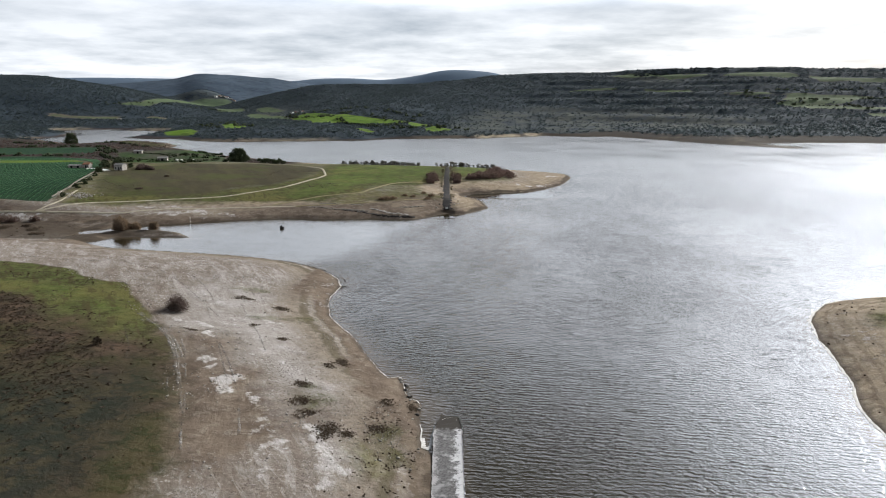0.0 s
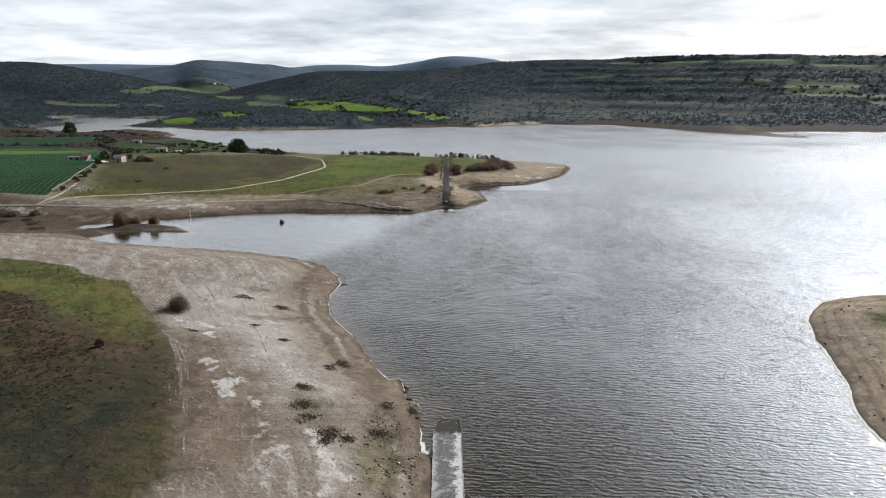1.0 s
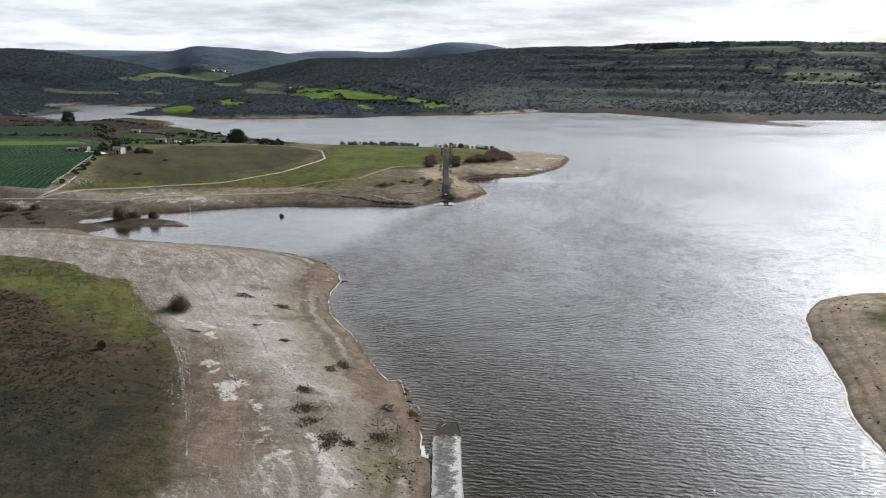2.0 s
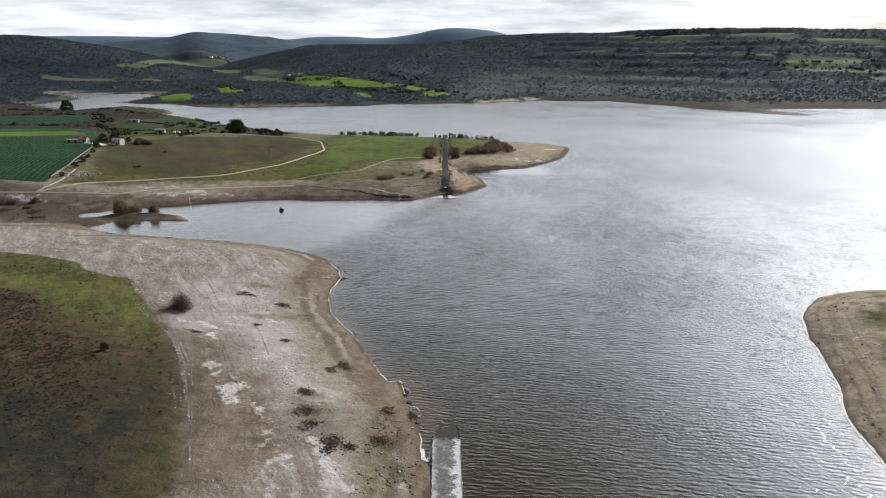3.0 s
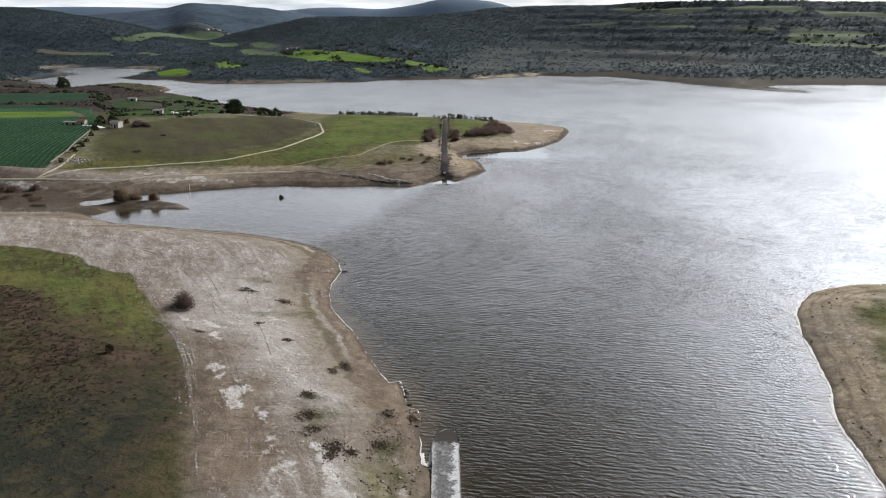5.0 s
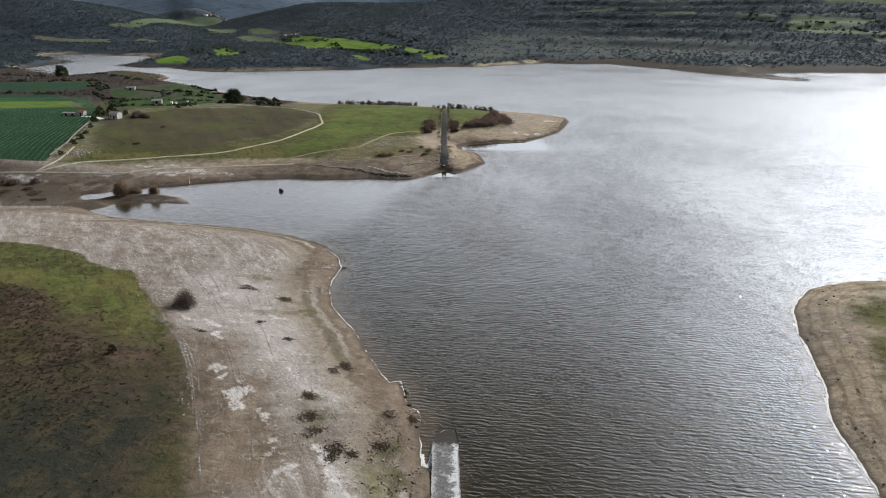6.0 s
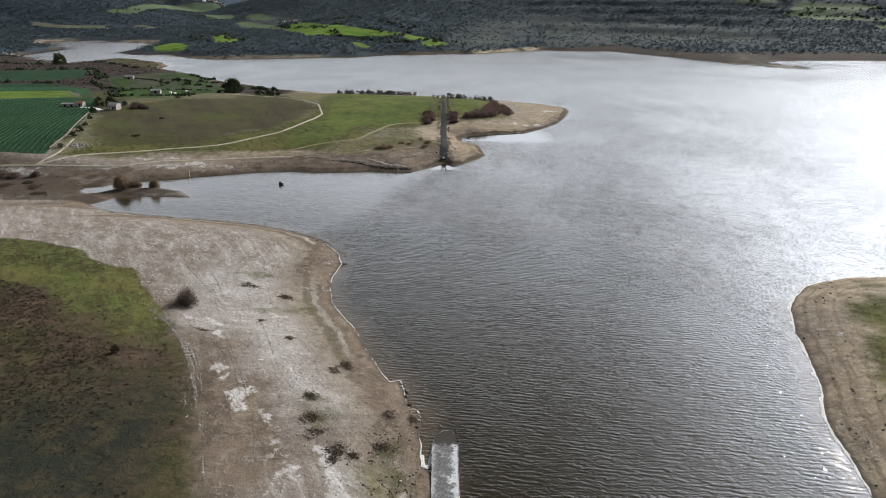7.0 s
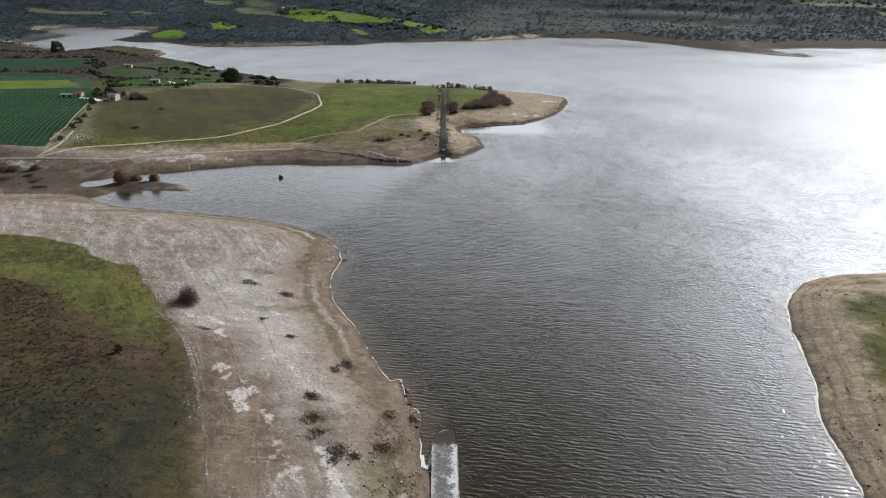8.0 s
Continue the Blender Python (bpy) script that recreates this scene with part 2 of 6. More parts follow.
def ground_material():
    n = Nodes("lakeside_ground")
    a, b, c = n.attr("cover_a"), n.attr("cover_b"), n.attr("cover_c")
    sa = n.add("ShaderNodeSeparateColor", Color=a.outputs["Color"]).outputs
    sb = n.add("ShaderNodeSeparateColor", Color=b.outputs["Color"]).outputs
    sc = n.add("ShaderNodeSeparateColor", Color=c.outputs["Color"]).outputs
    inland = n.attr("inland").outputs["Fac"]
    big, mid, fine, grit = n.noise(30, 6, 0.6), n.noise(6, 8, 0.65), n.noise(1.3, 8, 0.72), n.noise(0.32, 4, 0.75)
    patch = n.noise(2.8, 9, 0.72, None, 0.8)
    streak = n.noise(4, 5, 0.65, n.place((0.35, 0.06, 1), 24))
    drag = n.noise(1.0, 6, 0.65, n.place((0.42, 0.075, 1), 27), 0.5)
    frayed = n.math("ADD", n.math("MULTIPLY", mid, 0.4), n.math("ADD", n.math("MULTIPLY", patch, 0.35), n.math("MULTIPLY", fine, 0.25)))

    def ragged(mask, amount=1.6, soft=0.22):
        """A mask whose edge is frayed by the noise."""
        v = n.math("ADD", mask, n.math("MULTIPLY", n.math("SUBTRACT", frayed, 0.5), n.math("MULTIPLY", amount, n.step(0.0, 0.12, mask))))
        return n.step(0.5 - soft, 0.5 + soft, v)

    def some(value, lo, hi, share):
        return n.math("MULTIPLY", n.step(lo, hi, value), share)

    # bare strand: grey silt with browner blotches, dragged streaks, pale and dark flecks
    sweep = n.noise(1.0, 5, 0.6, n.place((0.30, 0.028, 1), 26), 0.7)
    scour = n.noise(1.0, 6, 0.7, n.place((0.9, 0.11, 1), 30), 0.6)
    col = n.mix(n.step(0.36, 0.62, big), (0.208, 0.186, 0.168), (0.156, 0.130, 0.108))
    col = n.mix(some(mid, 0.46, 0.58, 0.55), col, (0.242, 0.220, 0.200))
    col = n.mix(some(sweep, 0.50, 0.60, 0.62), col, (0.138, 0.110, 0.086))
    col = n.mix(some(sweep, 0.46, 0.38, 0.45), col, (0.34, 0.32, 0.30))
    col = n.mix(some(drag, 0.52, 0.60, 0.35), col, (0.13, 0.105, 0.083))
    col = n.mix(some(patch, 0.54, 0.62, 0.45), col, (0.120, 0.098, 0.080))
    col = n.mix(some(scour, 0.56, 0.62, 0.40), col, (0.37, 0.352, 0.335))
    bleach = n.math("MULTIPLY", n.attr("bleached").outputs["Fac"], n.math("ADD", 0.30, n.math("MULTIPLY", n.step(0.40, 0.58, n.math("ADD", n.math("MULTIPLY", mid, 0.5), n.math("MULTIPLY", sweep, 0.5))), 0.55)))
    col = n.mix(bleach, col, n.mix(fine, (0.335, 0.318, 0.302), (0.265, 0.245, 0.228)))
    # flecks of crust and grit that lie in drifts
    drift = n.step(0.46, 0.60, n.noise(11, 5, 0.6))
    col = n.mix(n.math("MULTIPLY", n.step(0.555, 0.60, n.noise(0.75, 5, 0.7)), n.math("ADD", 0.18, n.math("MULTIPLY", drift, 0.55))), col, (0.46, 0.44, 0.42))
    col = n.mix(n.math("MULTIPLY", n.step(0.56, 0.61, n.noise(0.5, 4, 0.72)), n.math("ADD", 0.25, n.math("MULTIPLY", n.step(0.56, 0.44, n.noise(8, 5, 0.6)), 0.5))), col, (0.075, 0.060, 0.050))
    # lines of old water levels, along the shore
    wave = n.math("ADD", inland, n.math("MULTIPLY", mid, 3.0))
    lines = n.math("ADD", n.math("SINE", n.math("MULTIPLY", wave, 1.7)), n.math("MULTIPLY", n.math("SINE", n.math("MULTIPLY", wave, 4.3)), 0.5))
    col = n.mix(n.math("MULTIPLY", n.step(0.1, 1.1, lines), n.math("MULTIPLY", n.step(22, 1, inland), 0.55)), col, (0.115, 0.090, 0.062))
    # the strand itself: a dark damp shelf, a pale rim, an olive trough, then tan silt
    edge = n.math("ADD", inland, n.math("MULTIPLY", n.math("SUBTRACT", mid, 0.5), 7.0))
    by_shore = n.attr("strand").outputs["Fac"]

    def belt(a, b, c, d):
        return n.math("MULTIPLY", n.math("MULTIPLY", n.step(a, b, edge), n.step(d, c, edge)), by_shore)

    tan = n.mix(n.step(0.42, 0.58, patch), (0.205, 0.172, 0.136), (0.150, 0.123, 0.094))
    col = n.mix(n.math("MULTIPLY", belt(5.5, 8.0, 9.5, 19.0), 0.75), col, tan)
    col = n.mix(n.math("MULTIPLY", belt(5.8, 6.8, 7.8, 9.4), 0.75), col, (0.082, 0.072, 0.046))
    col = n.mix(n.math("MULTIPLY", belt(4.2, 4.8, 5.2, 5.9), 0.35), col, (0.27, 0.235, 0.185))
    col = n.mix(n.math("MULTIPLY", belt(-1.0, 0.0, 3.6, 4.8), 0.75), col, n.mix(n.step(0.44, 0.58, fine), (0.095, 0.076, 0.050), (0.060, 0.049, 0.034)))
    # tawny sand
    sand = n.mix(n.step(0.42, 0.60, mid), (0.300, 0.245, 0.175), (0.215, 0.170, 0.118))
    sand = n.mix(some(patch, 0.52, 0.60, 0.6), sand, (0.105, 0.082, 0.055))
    sand = n.mix(some(fine, 0.55, 0.62, 0.6), sand, (0.33, 0.28, 0.215))
    col = n.mix(n.math("MULTIPLY", n.attr("sand").outputs["Fac"], 0.85), col, sand)
    tide = n.math("MULTIPLY", n.step(0.0, 1.0, lines), n.math("MULTIPLY", n.attr("sand").outputs["Fac"], n.math("MULTIPLY", n.step(26, 2, inland), 0.5)))
    col = n.mix(tide, col, (0.115, 0.086, 0.060))
    # brown earth
    soil = n.mix(n.step(0.38, 0.62, mid), (0.146, 0.115, 0.088), (0.094, 0.073, 0.057))
    soil = n.mix(some(patch, 0.52, 0.60, 0.6), soil, (0.20, 0.17, 0.136))
    soil = n.mix(some(grit, 0.55, 0.66, 0.6), soil, (0.05, 0.038, 0.028))
    col = n.mix(ragged(b.outputs["Alpha"], 1.5, 0.35), col, soil)
    # salt crust
    col = n.mix(n.math("MULTIPLY", ragged(sa["Blue"], 4.2, 0.20), n.math("ADD", 0.40, n.math("MULTIPLY", n.step(0.40, 0.56, scour), 0.48))), col, n.mix(fine, (0.30, 0.285, 0.27), (0.53, 0.51, 0.495)))
    # dry heath, sparse turf
    heath = n.mix(n.step(0.36, 0.62, mid), (0.080, 0.055, 0.038), (0.042, 0.032, 0.023))
    heath = n.mix(some(patch, 0.50, 0.57, 0.7), heath, (0.024, 0.019, 0.015))
    heath = n.mix(some(big, 0.46, 0.60, 0.8), heath, n.mix(n.step(0.4, 0.6, patch), (0.062, 0.052, 0.026), (0.032, 0.036, 0.015)))
    heath = n.mix(some(fine, 0.56, 0.62, 0.45), heath, (0.080, 0.062, 0.040))
    # dark near-left corner: shade painted into the heath's colour
    heath = n.mix(n.attr("shaded_turf").outputs["Fac"], heath, n.mix(n.step(0.40, 0.60, mid), (0.021, 0.024, 0.018), n.mix(n.step(0.45, 0.58, patch), (0.046, 0.040, 0.024), (0.026, 0.025, 0.020))))
    col = n.mix(ragged(sa["Green"], 1.5, 0.35), col, heath)
    turf = n.mix(n.step(0.34, 0.64, mid), (0.056, 0.066, 0.022), (0.088, 0.096, 0.034))
    turf = n.mix(some(patch, 0.48, 0.57, 0.7), turf, (0.034, 0.031, 0.015))
    turf = n.mix(some(big, 0.46, 0.62, 0.6), turf, (0.118, 0.110, 0.038))
    turf = n.mix(some(fine, 0.58, 0.7, 0.4), turf, (0.12, 0.105, 0.05))
    turf = n.mix(some(drag, 0.51, 0.60, 0.6), turf, (0.050, 0.038, 0.020))
    turf = n.mix(some(grit, 0.53, 0.62, 0.5), turf, (0.030, 0.022, 0.012))
    col = n.mix(ragged(sa["Red"], 1.6, 0.35), col, turf)
    # meadows and crops
    brown_meadow = n.mix(n.step(0.32, 0.66, streak), (0.062, 0.054, 0.030), (0.042, 0.038, 0.024))
    brown_meadow = n.mix(some(big, 0.45, 0.64, 0.7), brown_meadow, (0.056, 0.064, 0.022))
    brown_meadow = n.mix(some(patch, 0.54, 0.66, 0.6), brown_meadow, (0.034, 0.030, 0.020))
    col = n.mix(ragged(sc["Green"], 1.3, 0.35), col, brown_meadow)
    lush = n.mix(n.step(0.35, 0.65, big), (0.070, 0.130, 0.014), (0.104, 0.156, 0.028))
    lush = n.mix(some(mid, 0.45, 0.7, 0.5), lush, (0.065, 0.12, 0.02))
    lush = n.mix(some(n.noise(20, 6, 0.65), 0.50, 0.60, 0.65), lush, (0.036, 0.066, 0.014))
    col = n.mix(ragged(sb["Red"], 1.2), col, lush)
    plot = n.mix(n.step(0.38, 0.62, n.noise(14, 5, 0.6)), (0.018, 0.044, 0.010), (0.036, 0.066, 0.016))
    plot = n.mix(some(mid, 0.52, 0.62, 0.6), plot, (0.014, 0.028, 0.009))
    col = n.mix(ragged(n.attr("plot").outputs["Fac"], 0.7), col, plot)
    crop = n.mix(n.step(0.35, 0.65, big), (0.016, 0.038, 0.021), (0.022, 0.048, 0.024))
    col = n.mix(ragged(sb["Blue"], 0.3), col, crop)
    pale = n.mix(n.step(0.35, 0.65, big), (0.085, 0.112, 0.060), (0.062, 0.088, 0.046))
    pale = n.mix(some(n.noise(16, 6, 0.65), 0.52, 0.62, 0.5), pale, (0.044, 0.058, 0.036))
    col = n.mix(ragged(sc["Red"], 0.8), col, pale)
    # evergreen scrub soil on the hills, distance haze painted in as a blue tint
    rim = n.mix(n.step(0.42, 0.60, n.noise(10, 6, 0.7, n.place((0.35, 1, 1)))), (0.026, 0.022, 0.022), (0.050, 0.042, 0.040))
    col = n.mix(n.attr("far_rim").outputs["Fac"], col, rim)
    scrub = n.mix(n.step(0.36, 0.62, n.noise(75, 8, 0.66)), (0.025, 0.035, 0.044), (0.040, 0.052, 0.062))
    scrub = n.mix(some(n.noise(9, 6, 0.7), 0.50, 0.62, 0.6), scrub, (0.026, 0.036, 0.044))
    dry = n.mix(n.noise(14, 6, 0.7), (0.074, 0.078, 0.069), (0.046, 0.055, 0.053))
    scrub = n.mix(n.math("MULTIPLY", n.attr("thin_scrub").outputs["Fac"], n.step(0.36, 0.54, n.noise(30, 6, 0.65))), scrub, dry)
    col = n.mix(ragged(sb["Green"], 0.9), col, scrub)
    col = n.mix(n.math("MULTIPLY", n.attr("far_beach").outputs["Fac"], n.step(0.30, 0.52, n.noise(18, 5, 0.6))), col, n.mix(n.step(0.4, 0.6, n.noise(7, 5)), (0.33, 0.29, 0.20), (0.21, 0.17, 0.13)))
    # distant mountains: bare scrub, blue-grey distance haze painted into its colour
    hazy_ridge = n.mix(n.step(0.35, 0.65, n.noise(220, 6, 0.6)), (0.040, 0.058, 0.082), (0.064, 0.088, 0.118))
    hazy_ridge = n.mix(some(n.noise(45, 7, 0.7), 0.48, 0.62, 0.6), hazy_ridge, (0.022, 0.033, 0.046))
    hazy_ridge = n.mix(some(n.noise(14, 6, 0.75, n.place((0.5, 1.0, 3.0))), 0.50, 0.58, 0.5), hazy_ridge, (0.085, 0.105, 0.128))
    # the farthest range is painted a paler blue, with more haze in it
    hazy_ridge = n.mix(n.attr("rim").outputs["Fac"], hazy_ridge, (0.115, 0.155, 0.205))
    col = n.mix(sc["Blue"], col, hazy_ridge)
    # wet edge
    wet = n.step(1.9, 0.6, n.math("ADD", inland, n.math("MULTIPLY", fine, 1.0)))
    col = n.mix(n.math("MAXIMUM", n.math("MULTIPLY", wet, 0.75), n.math("MULTIPLY", ragged(a.outputs["Alpha"], 1.8, 0.3), 0.8)), col, (0.050, 0.040, 0.030))
    rough = n.math("SUBTRACT", 0.95, n.math("MULTIPLY", wet, 0.35))
    relief = n.math("ADD", n.math("MULTIPLY", mid, 0.9), n.math("ADD", n.math("MULTIPLY", patch, 0.5), n.math("ADD", n.math("MULTIPLY", fine, 0.3), n.math("MULTIPLY", grit, 0.12))))
    n.bump(relief, 0.6, 0.9)
    return n.done(col, rough, Specular_IOR_Level=0.022)


def water_material():
    """Wind waves in three crossing trains with broken crests, over murky brown-green water."""
    n = Nodes("lake_water")
    pos = n.tree.nodes.new("ShaderNodeNewGeometry").outputs["Position"]
    calm = n.math("SUBTRACT", 1.0, n.math("MULTIPLY", n.attr("shelter").outputs["Fac"], 0.95))
    gust = n.step(0.34, 0.66, n.noise(55, 4, 0.55, n.place((1, 0.6, 1))))

    def along_way(degrees, scale):
        a = radians(degrees)
        d = n.tree.nodes.new("ShaderNodeVectorMath")
        d.operation = "DOT_PRODUCT"
        n.put(d.inputs[0], pos)
        d.inputs[1].default_value = (math.cos(a) * scale, math.sin(a) * scale, 0)
        return d.outputs["Value"]

    def chop(degrees, length, crest, distort=0.6, detail=2.0):
        """Noise drawn out along the crests, which stand across the wave's way."""
        c = n.tree.nodes.new("ShaderNodeCombineXYZ")
        n.put(c.inputs["X"], along_way(degrees, 1.0 / length))
        n.put(c.inputs["Y"], along_way(degrees + 90, 1.0 / crest))
        return n.noise(1.0, detail, 0.5, c.outputs[0], distort)

    def train(degrees, length, wander):
        """A wave train with a wandering phase."""
        phase = n.math("ADD", along_way(degrees, 2 * math.pi / length), n.math("MULTIPLY", chop(degrees, 3.2 * length, 4.0 * length, 0.2), wander))
        return n.math("SINE", phase)

    swing = n.math("ADD", 0.15, n.math("MULTIPLY", n.step(0.38, 0.66, chop(72, 5.0, 7.0)), 0.9))
    h = n.math("MULTIPLY", n.math("MULTIPLY", train(78, 1.30, 9.0), swing), 0.022)
    h = n.math("ADD", h, n.math("MULTIPLY", train(90, 0.80, 9.0), 0.007))
    h = n.math("ADD", h, n.math("MULTIPLY", chop(76, 1.2, 1.9), 0.135))
    h = n.math("ADD", h, n.math("MULTIPLY", chop(52, 0.60, 0.9), 0.092))
    h = n.math("ADD", h, n.math("MULTIPLY", chop(80, 0.25, 0.36), 0.036))
    h = n.math("ADD", h, n.math("MULTIPLY", chop(76, 3.0, 3.6), n.math("ADD", 0.06, n.math("MULTIPLY", n.attr("reach").outputs["Fac"], 0.13))))
    h = n.math("ADD", h, n.math("MULTIPLY", chop(70, 8.0, 10.0), n.math("ADD", 0.10, n.math("MULTIPLY", n.attr("reach").outputs["Fac"], 0.10))))
    h = n.math("MULTIPLY", h, n.math("MULTIPLY", calm, n.math("ADD", n.math("MULTIPLY", gust, 0.45), 0.72)))
    n.bump(h, 1.0, 1.0)
    murk = n.mix(n.noise(60, 3), (0.016, 0.013, 0.0065), (0.022, 0.0175, 0.009))
    murk = n.mix(n.attr("shallow").outputs["Fac"], murk, (0.060, 0.046, 0.030))
    far = n.attr("open_water").outputs["Fac"]
    rough = n.math("ADD", 0.04, n.math("MULTIPLY", far, n.math("ADD", 0.15, n.math("MULTIPLY", gust, 0.06))))
    mat = n.done(murk, rough, IOR=1.33)
    n.bsdf.inputs["Specular IOR Level"].default_value = 0.5
    return mat


def foliage_material(name, dark, light, third=None, by_object=False, sheer=0.4):
    n = Nodes(name)
    v = n.random() if by_object else n.island()
    col = n.mix(v, dark, light)
    if third:
        col = n.mix(n.step(0.72, 0.9, n.noise(40, 3)), col, third)
    col = n.mix(n.math("MULTIPLY", n.noise(1.2, 4, 0.7), 0.4), col, tuple(0.6 * k for k in dark))
    mat = n.done(col, 0.85)
    thin = n.add("ShaderNodeBsdfTranslucent", Color=col)
    both = n.add("ShaderNodeMixShader", Fac=sheer)
    n.tree.links.new(n.bsdf.outputs[0], both.inputs[1])
    n.tree.links.new(thin.outputs[0], both.inputs[2])
    n.tree.links.new(both.outputs[0], n.out.inputs["Surface"])
    return mat


def plain_material(name, colour, second, size=1.0, rough=0.85, relief=0.02, stain=None):
    n = Nodes(name)
    v = n.noise(size, 6, 0.6)
    col = n.mix(n.step(0.3, 0.7, v), colour, second)
    if stain:
        col = n.mix(n.math("MULTIPLY", n.step(0.52, 0.68, n.noise(size * 3.1, 5, 0.65)), 0.8), col, stain)
    n.bump(n.math("ADD", v, n.math("MULTIPLY", n.noise(size * 0.2, 3), 0.3)), relief)
    return n.done(col, rough)


M_GROUND, M_WATER = ground_material(), water_material()
# leaf colours pulled towards blue-grey to paint in the hills' haze
M_HAZY_SCRUB = foliage_material("hazed_evergreen_scrub", (0.030, 0.041, 0.045), (0.066, 0.082, 0.084), (0.060, 0.062, 0.062), sheer=0.5)
M_TREE = foliage_material("oak_leaves", (0.030, 0.040, 0.022), (0.074, 0.090, 0.048))
M_HEDGE = foliage_material("hedge_leaves", (0.085, 0.080, 0.066), (0.175, 0.160, 0.130))
M_BROWN = foliage_material("bare_brown_twigs", (0.130, 0.094, 0.064), (0.260, 0.190, 0.130))
M_PURPLE = foliage_material("dark_purple_twigs", (0.085, 0.058, 0.050), (0.165, 0.115, 0.096))
M_WEED = foliage_material("dead_weeds", (0.070, 0.054, 0.043), (0.135, 0.106, 0.078))
M_BARE = foliage_material("bare_grey_twigs", (0.070, 0.050, 0.044), (0.125, 0.095, 0.082))
M_DRYGRASS = foliage_material("dry_grass", (0.13, 0.11, 0.07), (0.24, 0.20, 0.13))
M_HEATH = foliage_material("dry_heath", (0.044, 0.034, 0.025), (0.085, 0.066, 0.048))
M_SPROUT = foliage_material("green_sprouts", (0.12, 0.12, 0.065), (0.21, 0.205, 0.13))
M_CROP = foliage_material("cabbage_leaves", (0.034, 0.088, 0.044), (0.070, 0.145, 0.075))
M_BARK = plain_material("bark", (0.085, 0.065, 0.050), (0.045, 0.035, 0.028), 0.3)
M_STONE = plain_material("pale_stones", (0.34, 0.32, 0.29), (0.20, 0.185, 0.165), 0.8)
M_ROCK = plain_material("dark_wet_rock", (0.045, 0.040, 0.036), (0.022, 0.020, 0.018), 0.6, 0.5)
M_TRACK = plain_material("pale_dirt_track", (0.36, 0.33, 0.26), (0.27, 0.24, 0.18), 3.0, 0.95, 0.05, (0.22, 0.19, 0.12))
M_ASPHALT = plain_material("worn_asphalt", (0.024, 0.022, 0.022), (0.014, 0.013, 0.014), 3.0, 0.95, 0.03, (0.055, 0.046, 0.036))
M_PLASTER = plain_material("old_plaster", (0.27, 0.25, 0.225), (0.18, 0.165, 0.15), 1.5)
M_LIME = plain_material("limewash", (0.36, 0.34, 0.32), (0.26, 0.245, 0.225), 1.5, stain=(0.24, 0.22, 0.19))
M_WHITE = plain_material("white_paint", (0.78, 0.77, 0.74), (0.66, 0.65, 0.62), 1.0)
M_TILE = plain_material("clay_tiles", (0.30, 0.13, 0.075), (0.20, 0.10, 0.07), 0.8)
M_SHEET = plain_material("grey_roof_sheet", (0.26, 0.25, 0.24), (0.17, 0.165, 0.16), 1.2)
M_DARK = plain_material("dark_opening", (0.015, 0.015, 0.016), (0.010, 0.010, 0.011), 0.5)
# white of the foam, and of the painted glint along the right bank
M_FOAM_GLINT = plain_material("foam_glint_white", (0.62, 0.61, 0.59), (0.40, 0.39, 0.37), 0.5, 0.7)
M_WALL = plain_material("lichen_stone", (0.17, 0.155, 0.13), (0.10, 0.092, 0.078), 0.7)
# ---- ground ----
GRASS = [(-700, 330), (-300, 262), (-190, 243), (-150.3, 231), (-137.6, 227.8), (-118.3, 219.4), (-103.4, 206.7), (-93.3, 201.3), (-82.8, 185.1), (-73.4, 170.2),
         (-62, 154.2), (-54.1, 138.2), (-48.9, 122.4), (-46, 111.6), (-42.4, 98), (-36, 60), (-40, -400), (-700, -400)]
BROWN_MEADOW = [(-232, 500), (-205, 545), (-169, 565), (-147, 640), (-100, 560), (-88, 520), (-90, 470), (-105, 434), (-136, 397), (-177, 381), (-193, 393), (-206, 420)]
GREEN_MEADOW = [(-100, 655), (-50, 652), (-5, 625), (-2, 470), (-37, 444), (-71, 394), (-130, 385), (-195, 366), (-185, 384), (-140, 402), (-100, 440), (-86, 500), (-93, 560)]
EAST_MEADOW = [(8, 605), (8, 500), (30, 505), (34, 560), (44, 600), (20, 618)]
CROP = [(-460, 690), (-383, 700), (-317, 655), (-243, 510), (-214, 420), (-203.5, 362), (-240, 356), (-420, 350)]
OCHRE = [(-505, 985), (-455, 1046), (-405, 1012), (-355, 950), (-330, 900), (-372, 900), (-440, 975)]
LIME = [(-440, 612), (-322, 632), (-271, 545), (-330, 533), (-440, 515)]
CROP_BACK = [(-560, 815), (-400, 838), (-362, 744), (-440, 712), (-600, 720)]
GREEN_BACK = [(-343, 750), (-320, 830), (-290, 850), (-235, 760), (-185, 640), (-208, 545), (-248, 545), (-290, 640)]
LUSH = [
    [(-324, 1532), (-310, 1621), (-203, 1445), (-133, 1400), (-69, 1375), (-64, 1342), (-128, 1329), (-190, 1330), (-238, 1306)],
    [(-69, 1370), (-23, 1296), (16, 1209), (-3, 1190), (-30, 1186), (-30, 1230), (-14, 1246), (-47, 1255), (-61, 1284)],
    [(-154, 1209), (-137, 1224), (-111, 1171), (-118, 1152)],
    [(-427, 1391), (-409, 1424), (-350, 1276), (-337, 1214), (-376, 1230)],
    [(-466, 1188), (-458, 1275), (-403, 1180), (-393, 1140), (-440, 1148)],
]
